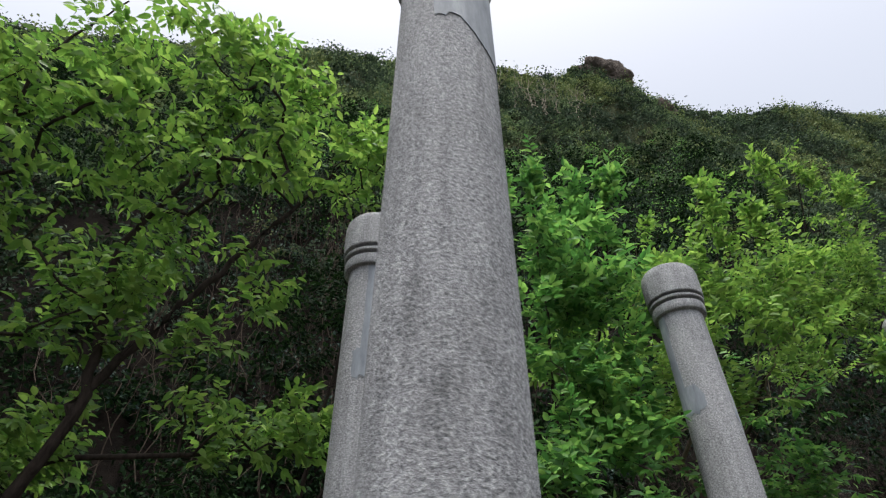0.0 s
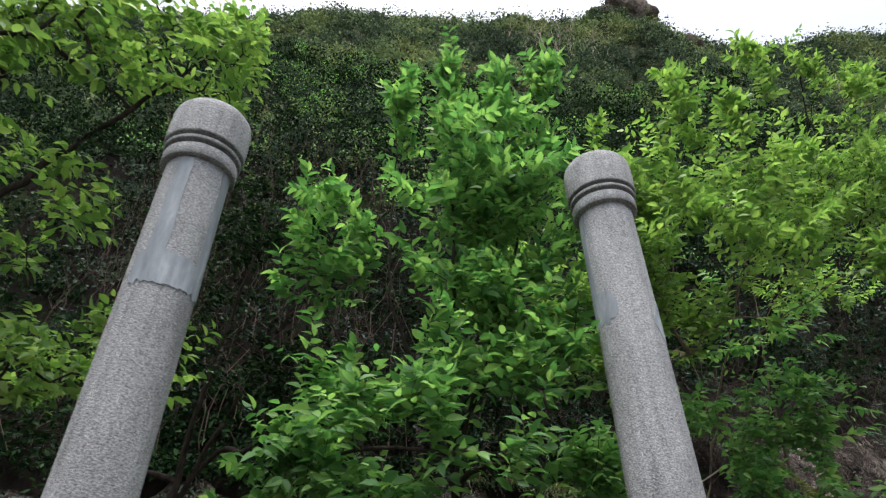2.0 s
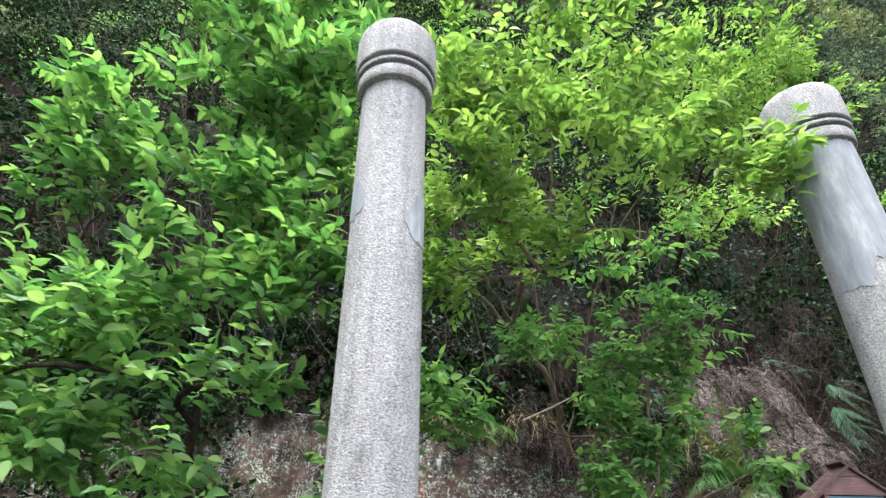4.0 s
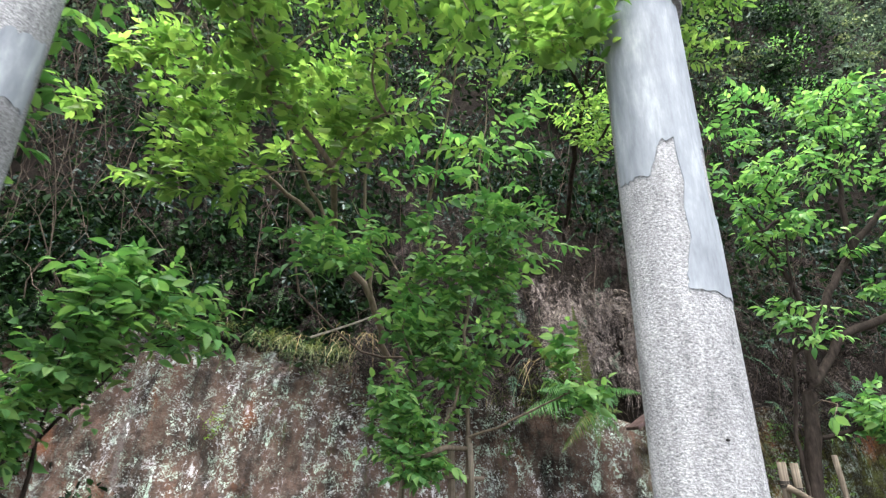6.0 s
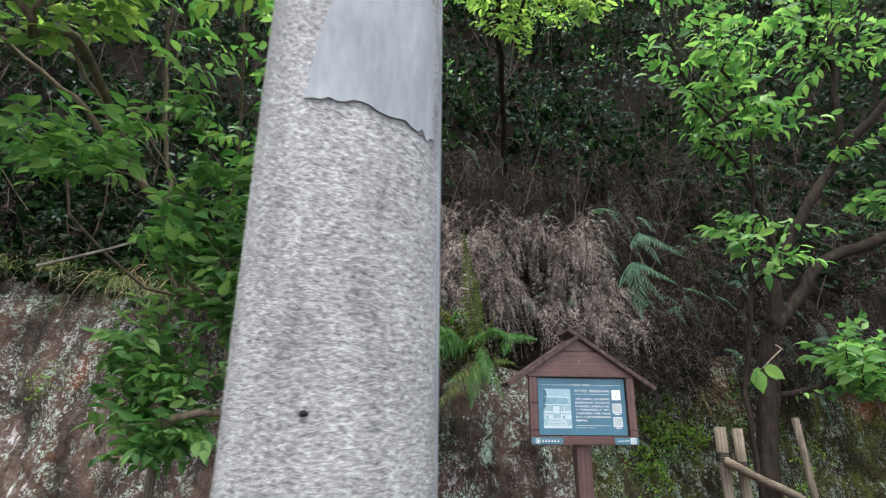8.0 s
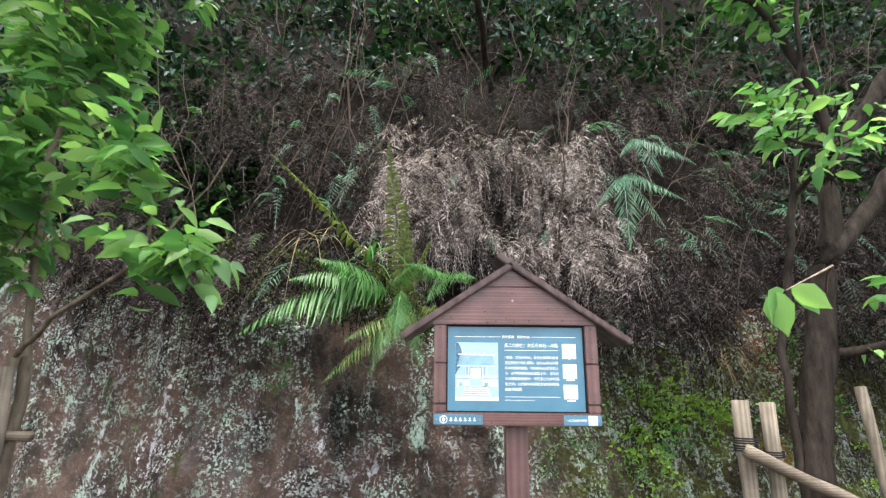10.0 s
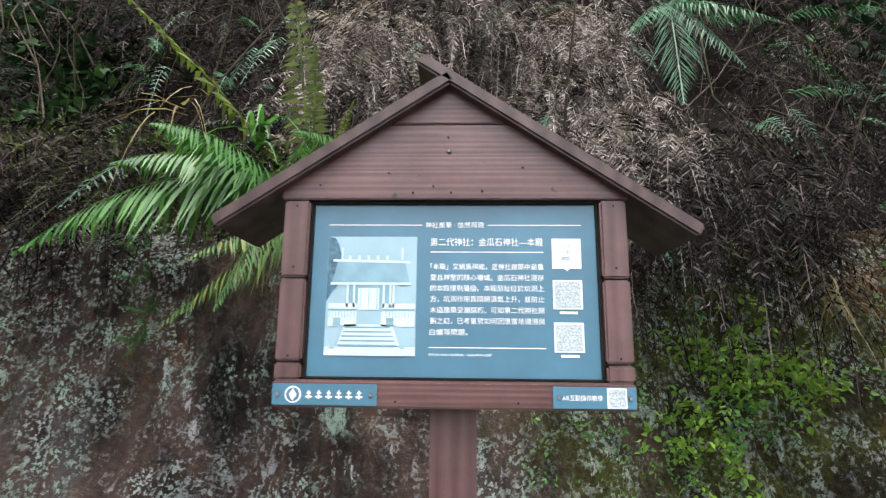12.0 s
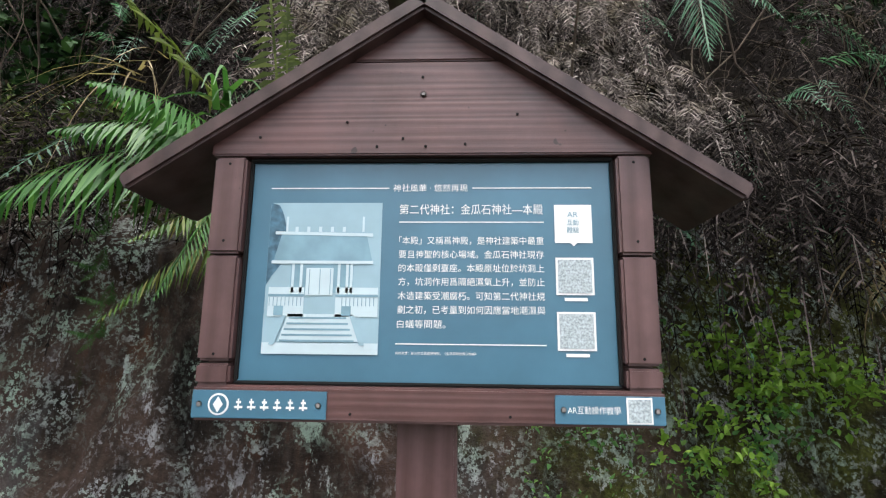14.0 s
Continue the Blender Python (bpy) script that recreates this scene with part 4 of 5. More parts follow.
tree("sapling", [[(-5.35, -0.9, G), (-5.3, -1.1, 0.9), (-5.2, -1.3, 1.8), (-5.0, -1.5, 2.7)], [(-5.25, -1.2, 1.5), (-4.8, -1.3, 2.0), (-4.3, -1.3, 2.35)]],
     [((-4.75, -1.25, 2.62), (0.5, 0.25, 0.22), 2.6), ((-5.3, -1.3, 2.2), (0.5, 0.3, 0.45), 2.5), ((-5.2, -1.5, 1.8), (0.4, 0.3, 0.4), 2), ((-4.4, -1.3, 2.3), (0.35, 0.3, 0.18), 1), ((-5.6, -1.3, 1.3), (0.4, 0.3, 0.35), 1)],
     270, LEAF, 0.14, "low sapling with broad bright green leaves behind a column", 18, 0.018)
tree("sapling", [[(-7.9, -1.7, G), (-7.9, -1.9, 0.9), (-7.8, -2.1, 1.7), (-7.7, -2.3, 2.4)], [(-7.85, -2.0, 1.4), (-7.2, -2.4, 1.8), (-6.8, -2.6, 2.1)]],
     [((-7.8, -2.3, 2.3), (0.5, 0.35, 0.3), 2), ((-7.1, -2.5, 1.9), (0.5, 0.35, 0.3), 2), ((-8.3, -2.0, 1.7), (0.4, 0.3, 0.4), 1), ((-6.5, -2.5, 1.5), (0.5, 0.3, 0.3), 1)],
     230, LEAF, 0.14, "low sapling with broad bright green leaves behind a column", 19, 0.018)


# ---- undergrowth ----
def clumps(name, centre, radius, per, size, mat, seed, label, category, flat=0.75, up=0.5, width=0.56, outward=0.0):
    """Leafy clumps as one object of uncountable stuff."""
    rng = np.random.default_rng(seed)
    centre, radius = np.asarray(centre), np.asarray(radius)
    n = len(centre)
    u = unit(rng.normal(size=(n, per, 3)))
    u[..., 2] = np.abs(u[..., 2]) * 1.2 - 0.35
    rr = radius[:, None, None] * (0.35 + 0.65 * rng.random((n, per, 1)) ** 0.6)
    lump = 1 + 0.35 * np.sin(u[..., :1] * 5 + rng.random((n, 1, 1)) * 6) * np.cos(u[..., 2:] * 4 + rng.random((n, 1, 1)) * 6)
    at = centre[:, None] + u * rr * lump * [1, 1, flat]
    way = u * 0.6 + rng.normal(size=u.shape) * 0.5 + [0, 0, -0.1]
    s = np.asarray(size) * np.ones((n, 1)) if np.ndim(size) < 2 else size
    s = s * (0.55 + 0.9 * rng.random((n, per)))
    v, f = leaves(rng, at.reshape(-1, 3), way.reshape(-1, 3), s.ravel(), up=up, width=width, face=(u * outward + [0, 0, up]).reshape(-1, 3) if outward else None)
    return tagged(sheet(name, v, f, mat), label, category, kind="stuff")


def off_ferns(p):
    """Leaves the stretch of bank above the sign to the withered ferns."""
    return p[~((p[:, 0] > -2.9) & (p[:, 0] < 3.4) & (p[:, 2] < 4.9))]


def bank_points(rng, n, x0, x1, d0, d1, out=0.0):
    """Places on the bank: d0 to d1 metres behind its lip, raised by out."""
    x = rng.uniform(x0, x1, n)
    y = interp(x, FOOT) + rng.uniform(d0, d1, n)
    z = slope_z(x, y)
    return np.stack([x, y - out, z], -1)


rng = np.random.default_rng(21)
# the hillside: three kinds of scrub in patches
N = 5200
hx, hy = rng.uniform(-36, 50, N * 2), 6.2 + (CREST - 6.2) * rng.random(N * 2) ** 0.85
keep = np.abs(hx + 4) < 12 + hy * 2.3
hx, hy = hx[keep][:N], hy[keep][:N]
hz = slope_z(hx, hy)
rad = (0.2 + 0.85 * rng.random(len(hx)) ** 3) * (0.6 + hy / 22)
sort = np.array([noise.fractal(Vector((x * 0.22, y * 0.42, 3.1)), 1.0, 2.0, 4) for x, y in zip(hx, hy)]) + rng.normal(size=len(hx)) * 0.14
for mat, lo, hi, seed, words in ((HILL_DARK, -9, -0.02, 31, "dark evergreen shrubs in patches on the hillside"), (HILL_LEAF, -0.02, 0.3, 30, "grey-green shrubs covering the hillside"), (HILL_OLIVE, 0.3, 9, 29, "olive and yellow-green scrub on the open hillside")):
    k = (sort >= lo) & (sort < hi)
    clumps("hillside_shrubs", np.stack([hx, hy - 0.05, hz + 0.05], -1)[k], rad[k], 60, (0.055 + 0.006 * hy[k])[:, None] * np.ones((1, 60)), mat, seed, words, "shrubs", 0.85, 0.35, 0.8, 1.0)
N = 900
hx = rng.uniform(-20, 44, N)
clumps("ridge_shrubs", np.stack([hx, np.full(N, CREST - 0.1), interp(hx, RIDGE) - 0.3 + 0.15 * rng.random(N)], -1), 0.12 + 0.42 * rng.random(N) ** 5, 90, 0.06, HILL_DARK, 32, "dark scrub along the skyline of the ridge", "shrubs", 0.9, 0.35, 0.8, 1.0)
N = 1500
hx, hy = rng.uniform(-26, 26, N), rng.uniform(5.2, 10, N)
clumps("hill_foot_shrubs", np.stack([hx, hy, slope_z(hx, hy) + 0.1], -1), 0.35 + 0.5 * rng.random(N), 56, 0.1, HILL_DARK, 36, "dense dark green scrub at the foot of the hill", "shrubs", 0.8, 0.35, 0.7, 1.0)
n = 620
hx = rng.uniform(-27, -5.6, n)
p = np.stack([hx, interp(hx, FOOT) - rng.uniform(0.1, 0.9, n), rng.uniform(0.1, 2.9, n)], -1)
p = p[(p[:, 0] < -7.2) | (p[:, 2] < 0.8)]
clumps("foot_undergrowth", p, 0.25 + 0.3 * rng.random(len(p)), 40, 0.1, LEAF_DEEP_SHADE, 37, "dark green bushes at the foot of the rock face", "undergrowth")
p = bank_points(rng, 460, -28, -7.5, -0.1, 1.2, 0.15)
clumps("bank_undergrowth", p, 0.3 + 0.35 * rng.random(len(p)), 44, 0.11, LEAF_DEEP_SHADE, 39, "dark green bushes hiding the lip of the rock face", "undergrowth")
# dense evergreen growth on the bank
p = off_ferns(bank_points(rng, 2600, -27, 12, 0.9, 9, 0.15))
clumps("evergreen_undergrowth", p, 0.4 + 0.55 * rng.random(len(p)), 46, 0.135, LEAF_DEEP_SHADE, 33, "dark evergreen undergrowth on the bank", "undergrowth")
# Extra dark clumps that stand in for the shadowed hollow behind the lip.
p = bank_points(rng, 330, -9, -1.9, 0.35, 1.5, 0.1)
clumps("shaded_undergrowth", p, 0.2 + 0.25 * rng.random(len(p)), 44, 0.1, LEAF_DEEP_SHADE, 38, "dark green growth added to fill the shadowed bank above the rock lip", "undergrowth")
p = off_ferns(bank_points(rng, 600, -15, 9, 0.8, 7, 0.35))
clumps("glossy_undergrowth", p, 0.3 + 0.4 * rng.random(len(p)), 42, 0.085, LEAF_BLUE, 34, "glossy blue-green shrubs on the bank", "undergrowth")
p = off_ferns(bank_points(rng, 300, -16, 10, 3.2, 9, 0.5))
clumps("light_undergrowth", p, 0.3 + 0.5 * rng.random(len(p)), 36, 0.085, LEAF, 35, "fresh green saplings among the undergrowth", "undergrowth")


def bare_stems(name, base, height, lean, mat, seed, label, category, radius=0.008, forks=2):
    rng = np.random.default_rng(seed)
    paths = []
    for b, h in zip(base, height):
        d = np.array([0, 0, 1.0]) + rng.normal(size=3) * lean
        k = 6
        pts = np.array([b + d * h * i / k + rng.normal(size=3) * 0.03 * h * (i > 0) for i in range(k + 1)])
        r = radius * h ** 0.5
        paths.append((pts, np.linspace(r, r * 0.25, k + 1)))
        for _ in range(forks):
            i = rng.integers(2, k)
            e = pts[i] + (unit(rng.normal(size=3) * [1, 1, 0.3] + [0, 0, 0.8])) * h * rng.uniform(0.2, 0.45)
            m = (pts[i] + e) / 2 + rng.normal(size=3) * 0.03 * h
            paths.append((np.array([pts[i], m, e]), np.array([r * 0.5, r * 0.35, r * 0.15])))
    v, f = tubes(paths, 4)
    return tagged(sheet(name, v, f, mat, smooth=True), label, category, kind="stuff")


p = bank_points(rng, 260, -15, -7, 0.2, 4, 0.4)
bare_stems("bare_thicket", p, rng.uniform(1.2, 3.0, len(p)), 0.25, TWIG, 41, "bare grey-brown twigs of a thicket", "thicket")
p = bank_points(rng, 240, -7, 8, 0.3, 4, 0.4)
bare_stems("thin_stems", p, rng.uniform(0.7, 2.2, len(p)), 0.35, TWIG, 42, "thin bare stems in the undergrowth", "stems", 0.006)
p = bank_points(rng, 420, -1.6, 6, -0.05, 2.2, 0.35)
bare_stems("dead_fern_stalks", p, rng.uniform(0.2, 0.6, len(p)), 0.75, TWIG, 44, "tangled dead fern stalks on the bank", "stalks", 0.004)
p = np.stack([rng.normal(2.6, 1.6, 34), rng.uniform(12.6, 15.2, 34)], -1)
p = np.concatenate([p, slope_z(p[:, 0], p[:, 1])[:, None]], 1)
bare_stems("dead_trees", p, rng.uniform(1.7, 3.2, len(p)), 0.1, PALE_TWIG, 43, "bleached dead trees standing on the hillside", "dead trees", 0.022, 3)


def fronds(rng, base, way, length, droop, pairs=12, pin=0.2, wide=0.035, curl=0.3, shape=0.7, twist=0.35):
    """Fern fronds: a drooping midrib with two rows of narrow leaflets. Returns quads (n, 4, 3)."""
    base, way, length, droop = (np.asarray(a, float) for a in (base, way, length, droop))
    way = unit(way)
    n = len(base)
    t = (np.arange(pairs) + 0.6) / pairs
    fall = np.array([0, 0, -1.0])
    L = length[:, None, None]

    def spot(u):
        return base[:, None] + way[:, None] * L * u[None, :, None] + fall * L * droop[:, None, None] * (u**2)[None, :, None]

    p = spot(t)
    tang = unit(spot(t + 0.02) - p)
    side0 = np.cross(way, fall)
    side0 = unit(np.where(np.linalg.norm(side0, axis=1, keepdims=True) < 0.35, [[1.0, -0.15, 0.0]], side0))
    side = unit(side0[:, None] + rng.normal(size=(n, 1, 3)) * twist)
    side = unit(side - tang * (side * tang).sum(-1, keepdims=True))
    env = np.minimum(1, (1 - t) * 1.6 + 0.06) * np.minimum(1, shape + t * 1.5)
    out = []
    for sg in (-1, 1):
        pl = (L * pin * env[None, :, None]) * (0.85 + 0.3 * rng.random((n, pairs, 1)))
        d = unit(side * sg + tang * 0.35 + fall * curl + rng.normal(size=p.shape) * 0.12)
        w = tang * (L * wide)
        tip = p + d * pl + fall * pl * 0.15
        mid = p + d * pl * 0.45
        out.append(np.stack([p - w * 0.3, mid - w * 0.5, tip, mid + w * 0.5], 2).reshape(-1, 4, 3))
    u = np.linspace(0, 1, 8)
    q = spot(u)
    w = side[:, :1] * (L * 0.006)
    out.append(np.stack([q[:, :-1] - w, q[:, 1:] - w * 0.6, q[:, 1:] + w * 0.6, q[:, :-1] + w], 2).reshape(-1, 4, 3))
    return np.concatenate(out)


def fern_curtain(name, n, x0, x1, d0, d1, out, mat, seed, label, category, length=(0.3, 0.75), pairs=13, lowest=1.95, gap=-0.1, deep=(0.4, 1.1)):
    rng = np.random.default_rng(seed)
    p = bank_points(rng, n, x0, x1, d0, d1)
    p[:, 1] -= rng.uniform(0, out, n)
    p[:, 2] += rng.uniform(-0.15, 0.25, n)
    p = p[(p[:, 2] > lowest) & ~((p[:, 0] > -1.4) & (p[:, 0] < 0.15) & (p[:, 2] < 2.32))]
    mass = np.array([noise.fractal(Vector((q[0] * 1.5, q[1] * 0.7, q[2] * 1.5 + 4.0)), 1.0, 2.0, 3) for q in p])
    keep = mass > gap
    p, mass = p[keep], mass[keep]
    p[:, 1] -= 0.35 * np.clip(mass - gap, 0, 0.8)
    n = len(p)
    way = np.stack([rng.normal(0, 0.55, n), -0.5 - rng.random(n) * 0.5, rng.normal(-0.35, 0.55, n)], -1)
    q = fronds(rng, p, way, rng.uniform(*length, n), rng.uniform(*deep, n), pairs, 0.19, 0.03)
    return tagged(quads(name, q, 4, mat), label, category, kind="stuff")


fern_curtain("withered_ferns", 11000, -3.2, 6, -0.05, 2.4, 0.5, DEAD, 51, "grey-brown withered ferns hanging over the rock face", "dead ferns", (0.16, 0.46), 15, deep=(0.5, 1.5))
fern_curtain("bleached_ferns", 3800, -0.6, 1.5, 0.1, 1.5, 0.55, DEAD_PALE, 56, "bleached silver-brown fern fronds drooping over the rock", "dead ferns", (0.16, 0.4), 16, 2.3, -0.12, (0.7, 1.6))
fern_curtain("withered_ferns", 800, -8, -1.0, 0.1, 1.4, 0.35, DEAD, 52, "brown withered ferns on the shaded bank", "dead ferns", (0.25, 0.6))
fern_curtain("green_ferns", 260, -1.6, 6, 0.0, 2.3, 0.6, FERN_BLUE, 53, "blue-green ferns among the withered ones", "ferns", (0.25, 0.55), 15)
fern_curtain("green_ferns", 70, -9, -1.5, 0.1, 2.2, 0.4, FERN, 54, "green ferns on the shaded bank", "ferns", (0.25, 0.5), 14)


p = bank_points(rng, 110, -2.2, -0.1, -0.3, 0.25)
p[:, 1] -= rng.uniform(0.0, 0.25, len(p))
p[:, 2] += rng.uniform(-0.12, 0.3, len(p))
clumps("ledge_creepers", p, 0.05 + 0.07 * rng.random(len(p)), 22, 0.032, leaf_mat("olive_creeper_leaf", (0.018, 0.026, 0.009), (0.045, 0.06, 0.018), (0.1, 0.13, 0.035), 0.2, 0.7, 2.5, 0.5, 1.3, 0.1), 55, "small olive creepers and moss along the rock ledge", "creepers")


def blades(name, base, way, length, mat, seed, label, category, width=0.007, droop=0.9):
    rng = np.random.default_rng(seed)
    base, way = np.asarray(base), unit(way)
    u = np.linspace(0, 1, 6)
    L = np.asarray(length)[:, None, None]
    c = base[:, None] + way[:, None] * L * u[None, :, None] + np.array([0, 0, -1.0]) * L * droop * (u**2)[None, :, None]
    s = unit(np.cross(way, [0, 0, 1.0]) + rng.normal(size=way.shape) * 0.2)[:, None]
    w = width * (1 - u * 0.9)[None, :, None] * s
    q = np.stack([c[:, :-1] - w[:, :-1], c[:, 1:] - w[:, 1:], c[:, 1:] + w[:, 1:], c[:, :-1] + w[:, :-1]], 2).reshape(-1, 4, 3)
    return tagged(quads(name, q, 4, mat), label, category, kind="stuff")


def tuft(at, n, length, mat, seed, label, category="grass tuft", spread=0.1, width=0.006, up=0.5):
    rng = np.random.default_rng(seed)
    b = np.asarray(at) + rng.normal(size=(n, 3)) * [spread, 0.04, 0.04]
    w = rng.normal(size=(n, 3)) * [0.5, 0.3, 0.25] + [0, -0.6, up]
    return blades("grass_tuft", b, w, length * rng.uniform(0.6, 1.2, n), mat, seed, label, category, width)


for i, (x, l) in enumerate(((-4.3, 0.55), (-4.05, 0.6), (-3.7, 0.5), (-3.3, 0.45), (-5.0, 0.4), (-5.7, 0.45))):
    y = float(interp(x, FOOT)) + 0.12
    tuft((x, y - 0.15, float(interp(x, TOP)) + 0.12), 60, l, GRASS, 60 + i, "long arching grass at the lip of the rock face")
tuft((2.02, 1.12, 1.72), 30, 0.27, STRAW, 70, "dry straw-coloured grass tuft on the mossy rock", spread=0.05, up=0.0)
tuft((-0.95, 1.0, 2.55), 10, 0.5, STRAW, 71, "dry straw blades hanging over the rock", spread=0.12, up=0.1)
tuft((-3.2, 0.9, 2.75), 30, 0.45, STRAW, 72, "dry straw blades hanging over the rock", spread=0.3, up=0.1)
tuft((-1.5, 1.2, 2.2), 30, 0.35, GRASS, 73, "thin green grass on the rock ledge", spread=0.2, up=0.3)
tuft((-0.55, 0.95, 2.35), 9, 0.5, FERN, 74, "broad strap-leaved plant on the rock ledge", "plant", 0.04, 0.014, 0.9)


def fern(at, list_of_fronds, label, seed, mat=FERN, pairs=40, pin=0.34, curl=1.0):
    """One fern plant: each frond (tip offset, droop) is a part."""
    rng = np.random.default_rng(seed)
    th = thing("fern", at, label, "fern")
    for tip, droop in list_of_fronds:
        tip = np.array(tip, float)
        L = np.linalg.norm(tip)
        way = tip / L + np.array([0, 0, droop])
        L2 = L
        q = fronds(rng, [(0, 0, 0)], [way], [L2 * np.linalg.norm(way)], [droop * L / (L2 * np.linalg.norm(way))], pairs, pin, 0.021, curl, 0.5, 0.12)
        quads("frond", q, 4, mat, th)


fern((-0.42, 0.95, 2.14), [((-0.92, -0.3, -0.36), 0.62), ((-0.62, -0.25, 0.02), 0.55), ((-0.35, -0.45, 0.1), 0.5), ((0.2, -0.3, 0.1), 0.4), ((-0.5, -0.1, 0.2), 0.45)], "large bright green fern arching over the rock", 81)
fern((-0.22, 1.0, 2.0), [((-0.56, -0.3, -0.5), 0.35), ((-0.42, -0.4, -0.25), 0.35), ((0.22, -0.3, -0.05), 0.4)], "green fern with browning tips beside the sign", 82, leaf_mat("browning_fern_frond", (0.05, 0.11, 0.025), (0.09, 0.17, 0.035), (0.26, 0.22, 0.08), 0.3, 0.5))
fern((-0.3, 1.0, 2.08), [((-0.14, -0.1, 1.18), 0.05), ((0.0, -0.1, 0.72), 0.08), ((0.2, -0.15, 0.42), 0.15), ((-1.02, -0.1, 1.08), 0.12)], "tall upright fern with olive fronds", 83, leaf_mat("olive_fern_frond", (0.05, 0.07, 0.014), (0.085, 0.12, 0.025), (0.15, 0.19, 0.045), 0.35, 0.6), 40, 0.1, 0.25)
fern((-0.02, 0.9, 2.25), [((-0.1, -0.3, -0.25), 0.3), ((0.2, -0.35, -0.1), 0.3), ((-0.25, -0.3, 0.0), 0.3)], "dark green broad-leaved fern behind the sign roof", 84)
fern((1.32, 0.95, 3.02), [((-0.1, -0.3, -0.65), 0.2), ((0.15, -0.3, -0.5), 0.25), ((0.3, -0.3, -0.3), 0.3), ((-0.3, -0.3, -0.35), 0.3), ((0.05, -0.35, -0.2), 0.4)], "blue-green feathery fern among withered fronds", 85, FERN_BLUE, 30, 0.3)
fern((1.5, 1.1, 3.4), [((-0.25, -0.3, -0.3), 0.3), ((0.3, -0.3, -0.35), 0.3), ((0.05, -0.3, -0.45), 0.3)], "blue-green feathery fern on the bank", 86, FERN_BLUE, 30, 0.3)
fern((-0.3, 0.75, 2.1), [((-0.15, -0.3, -0.55), 0.25), ((0.15, -0.3, -0.5), 0.25), ((0.0, -0.4, -0.35), 0.35)], "hanging green fern on the rock edge", 87)
for i, (x, z) in enumerate(((-1.28, 1.78), (-1.25, 1.47), (-1.22, 1.62), (-2.3, 1.15), (-1.3, 1.95))):
    y = float(interp(x, FOOT)) + 0.02
    fern((x, y - 0.02, z), [((-0.1, -0.06, 0.02), 0.3), ((0.09, -0.07, 0.03), 0.3), ((0.0, -0.1, -0.08), 0.2), ((0.06, -0.05, 0.09), 0.3)], "tiny bright fern rooted in the rock face", 90 + i)


def rosette(at, n, r, size, mat, seed, label):
    rng = np.random.default_rng(seed)
    c = np.asarray(at) + rng.normal(size=(n, 3)) * [r, 0.03, r]
    th = clumps("wall_plant", c, np.full(n, 0.045), 9, size, mat, seed, label, "plant", 1.0)
    return th


LIME = leaf_mat("lime_green_leaf", (0.13, 0.26, 0.035), (0.22, 0.4, 0.055), (0.33, 0.52, 0.09), 0.4)
for i, (x, z, n, r, s, m) in enumerate(((1.6, 1.48, 40, 0.14, 0.045, LIME), (1.72, 1.3, 36, 0.12, 0.045, LIME), (1.4, 0.97, 46, 0.16, 0.045, LIME), (1.62, 1.1, 26, 0.1, 0.04, LEAF), (2.04, 1.27, 32, 0.1, 0.045, LIME), (1.15, 0.95, 36, 0.2, 0.03, LEAF), (0.85, 1.1, 24, 0.14, 0.03, LEAF),
                                        (2.6, 1.3, 36, 0.2, 0.04, LEAF), (3.2, 1.0, 36, 0.25, 0.04, LIME), (-4.9, 1.75, 30, 0.12, 0.03, LIME), (-3.7, 2.2, 24, 0.12, 0.03, LEAF), (1.0, 1.5, 22, 0.12, 0.03, LEAF), (2.9, 1.75, 30, 0.2, 0.05, LEAF))):
    rosette((x, float(interp(x, FOOT)) + 0.16 * (z - 1.2) - 0.06, z), int(n * 0.8), r * 0.85, s * 0.72, m, 120 + i, "small bright green plants growing on the damp rock")


# ---- loose branches, stakes ----
def rod(name, pts, r0, r1, mat, label, category, parent=None, sides=8):
    pts = np.asarray(pts, float)
    o = pts[0] if parent is None else np.zeros(3)
    v, f = tubes([(pts - o, np.linspace(r0, r1, len(pts)))], sides)
    ob = sheet(name, v, f, mat, parent, smooth=True)
    if parent is None:
        ob.location = o
        tagged(ob, label, category)
    return ob


rod("fallen_stick", [(-3.58, -0.34, 2.46), (-3.2, -0.2, 2.64), (-2.85, -0.1, 2.82)], 0.011, 0.008, PALE_TWIG, "pale bare stick caught in the branches", "stick")
rod("hanging_vine", [(-4.0, 0.25, 3.95), (-3.87, 0.24, 3.35), (-3.8, 0.25, 3.05), (-3.45, 0.25, 2.72), (-3.1, 0.25, 2.45), (-2.87, 0.25, 2.4), (-2.6, 0.3, 2.42)], 0.012, 0.012, TWIG, "grey looping vine hanging from the bank", "vine")


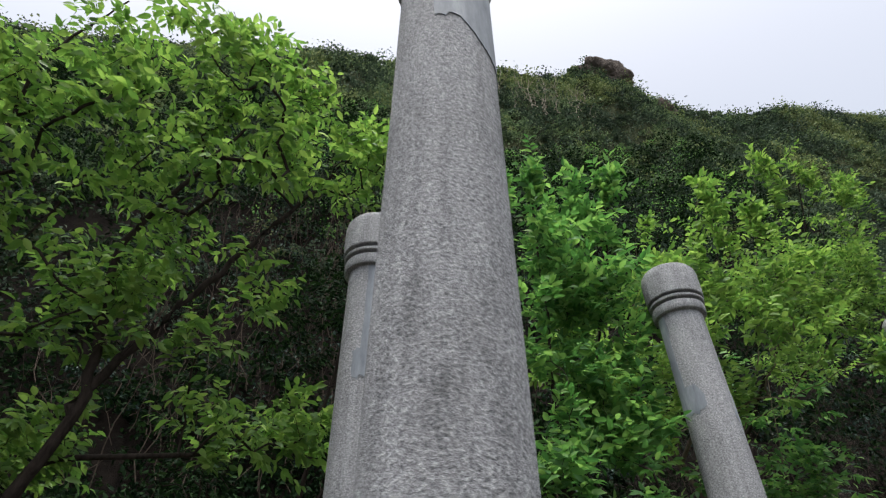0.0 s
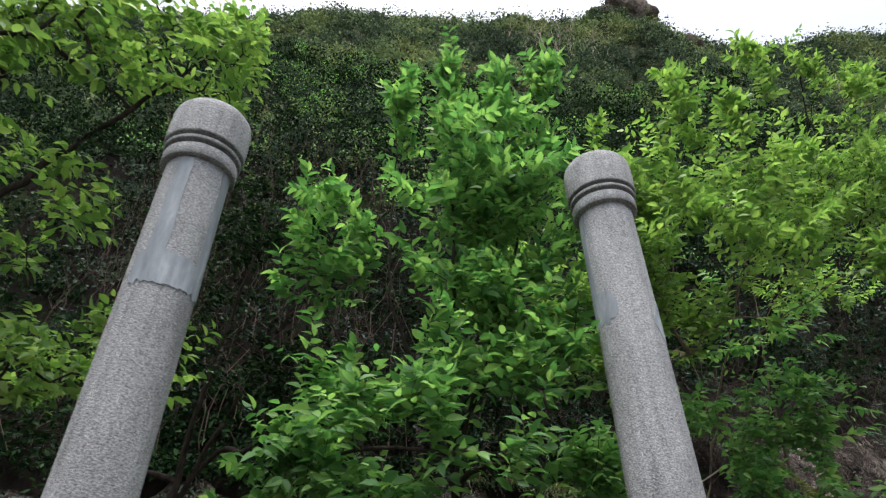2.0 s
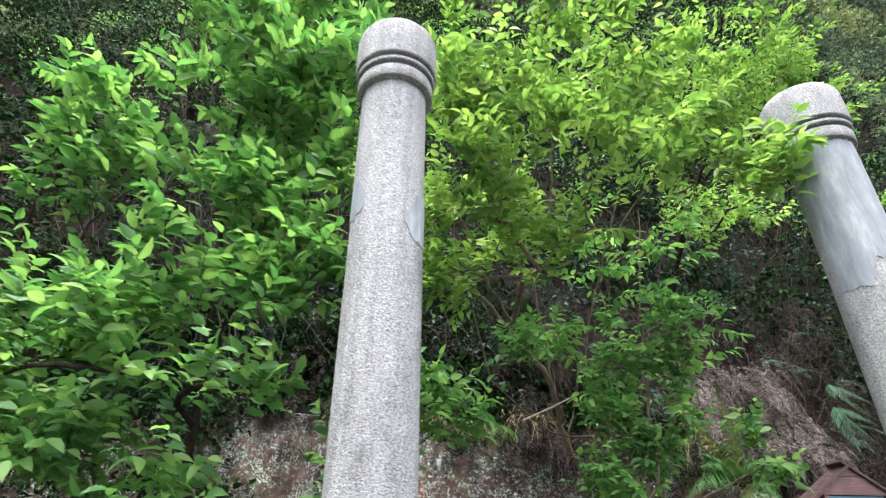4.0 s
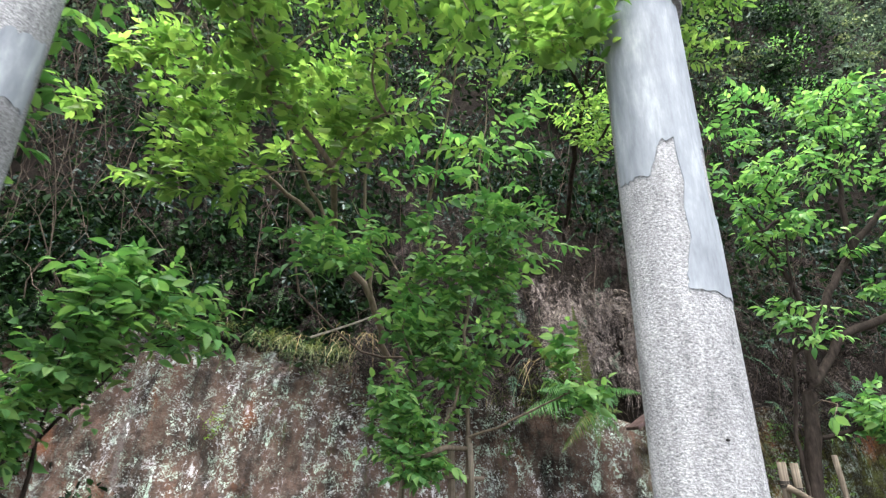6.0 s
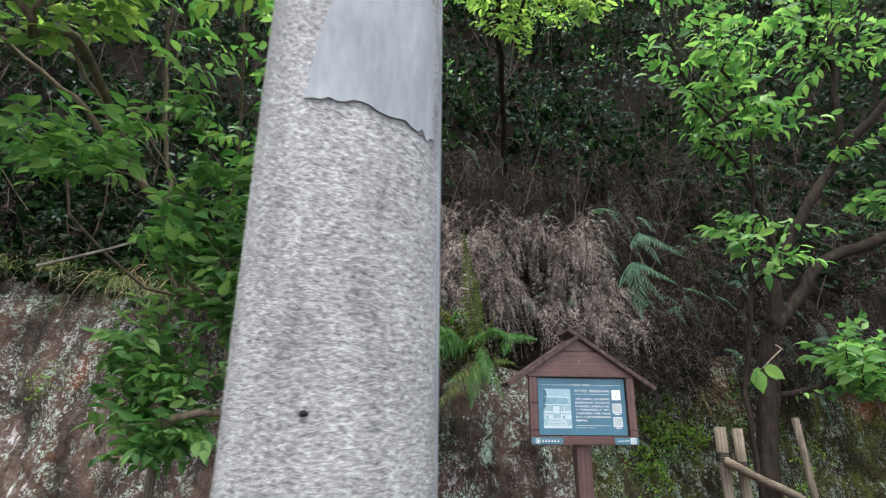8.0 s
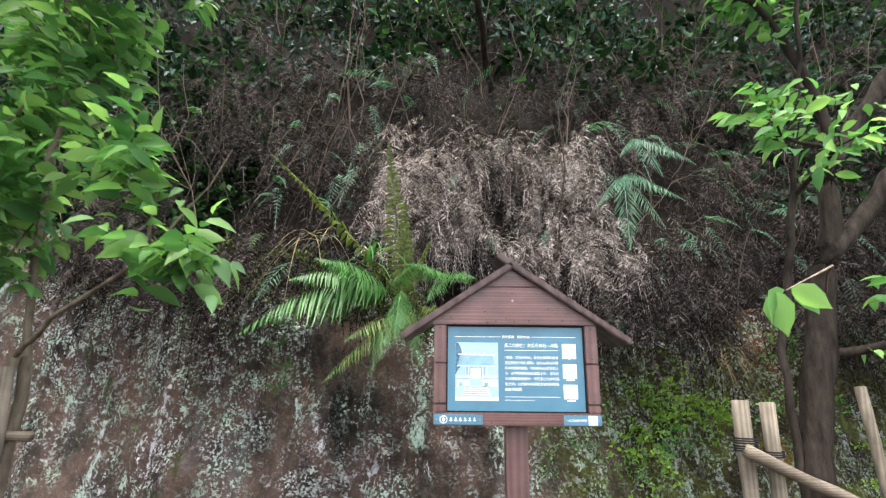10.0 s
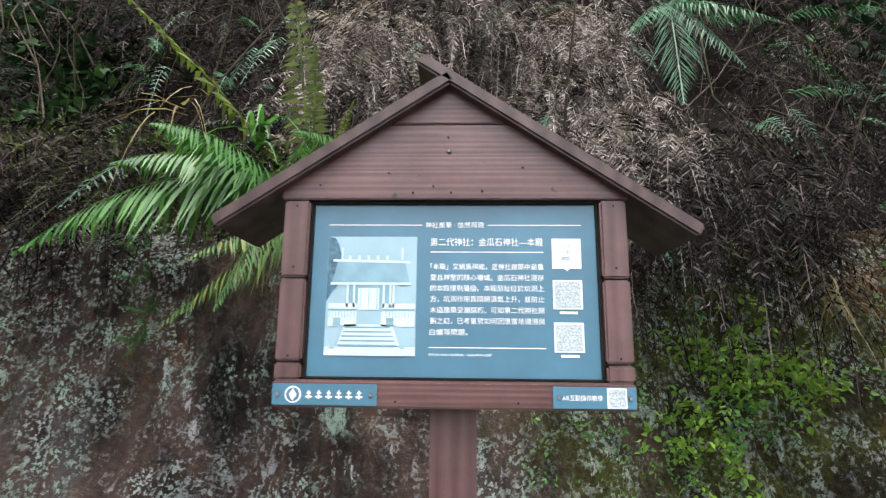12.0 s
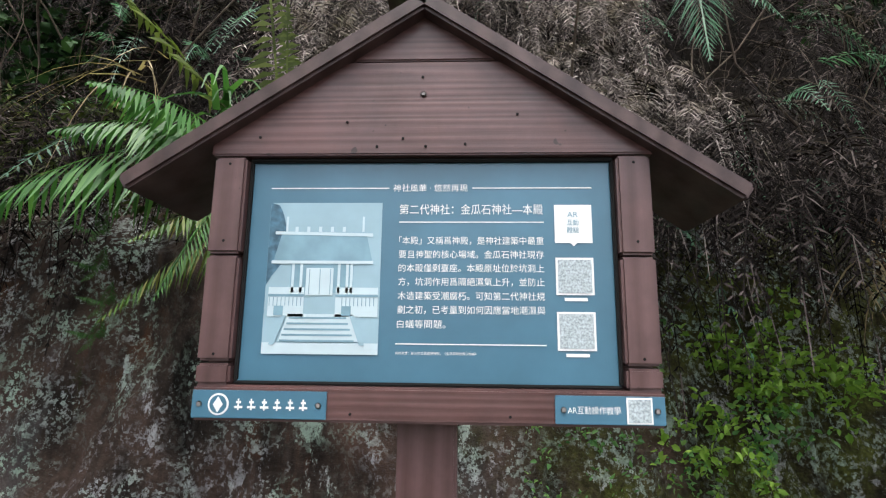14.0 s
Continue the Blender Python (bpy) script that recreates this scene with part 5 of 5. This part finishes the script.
def pole(parent, a, b, r):
    """One round pole, lying or upright."""
    a, b = np.array(a, float), np.array(b, float)
    rng = np.random.default_rng(int(abs(a[0]) * 1000))
    pts = np.array([a + (b - a) * k / 6 for k in range(7)])
    pts[1:-1] += rng.normal(size=(5, 3)) * 0.004
    bm = bmesh.new()
    d = Vector(b - a).normalized()
    x = d.orthogonal().normalized()
    y = d.cross(x)
    rings = []
    for q in pts:
        w = r * (1 + rng.normal() * 0.04)
        rings.append([bm.verts.new(Vector(q) + (x * math.cos(t) + y * math.sin(t)) * w) for t in np.linspace(0, 2 * math.pi, 12, endpoint=False)])
    for p0, p1 in zip(rings, rings[1:]):
        for i in range(12):
            bm.faces.new((p0[i], p0[(i + 1) % 12], p1[(i + 1) % 12], p1[i]))
    bm.faces.new(rings[0][::-1])
    bm.faces.new(rings[-1])
    return part("pole", bm, RAIL if abs(d.z) < 0.7 else STAKE, parent, smooth=True)


def binding(parent, at, r):
    bm = bmesh.new()
    for k in range(3):
        ring = [bm.verts.new((at[0] + r * math.cos(t), at[1] + r * math.sin(t), at[2] + 0.012 * k + s)) for s in (0, 0.009) for t in np.linspace(0, 2 * math.pi, 14, endpoint=False)]
        for i in range(14):
            bm.faces.new((ring[i], ring[(i + 1) % 14], ring[14 + (i + 1) % 14], ring[14 + i]))
    part("binding", bm, RUBBER, parent)


def stakes(at, poles, ties, label):
    th = thing("tree_stake", (*at, GROUND), label, "tree stake", "stakes supporting young trees")
    o = np.array((*at, GROUND))
    for a, b, r in poles:
        pole(th, np.array(a) - o, np.array(b) - o, r)
    for t, r in ties:
        binding(th, np.array(t) - o, r)


stakes((-2.2, -0.2), [((-2.17, -0.2, G), (-2.225, -0.2, 1.87), 0.034), ((-2.7, -0.2, G), (-2.64, -0.2, 1.52), 0.03), ((-1.98, -0.24, G), (-2.04, -0.24, 1.55), 0.026), ((-2.42, -0.24, 1.27), (-1.9, -0.2, 1.24), 0.022)],
       [((-2.2, -0.2, 1.24), 0.045)], "weathered grey wooden poles lashed round a young tree")
stakes((1.75, 0.36), [((1.66, 0.35, G), (1.66, 0.35, 1.42), 0.045), ((1.82, 0.33, G), (1.8, 0.33, 1.41), 0.04), ((2.5, 0.33, G), (2.34, 0.33, 1.5), 0.03), ((1.62, 0.27, 1.16), (2.3, 0.3, 0.84), 0.035)],
       [((1.66, 0.34, 1.19), 0.062), ((1.66, 0.34, 1.15), 0.064), ((1.8, 0.33, 1.12), 0.055)], "weathered grey wooden poles lashed with a slanting rail beside a tree")
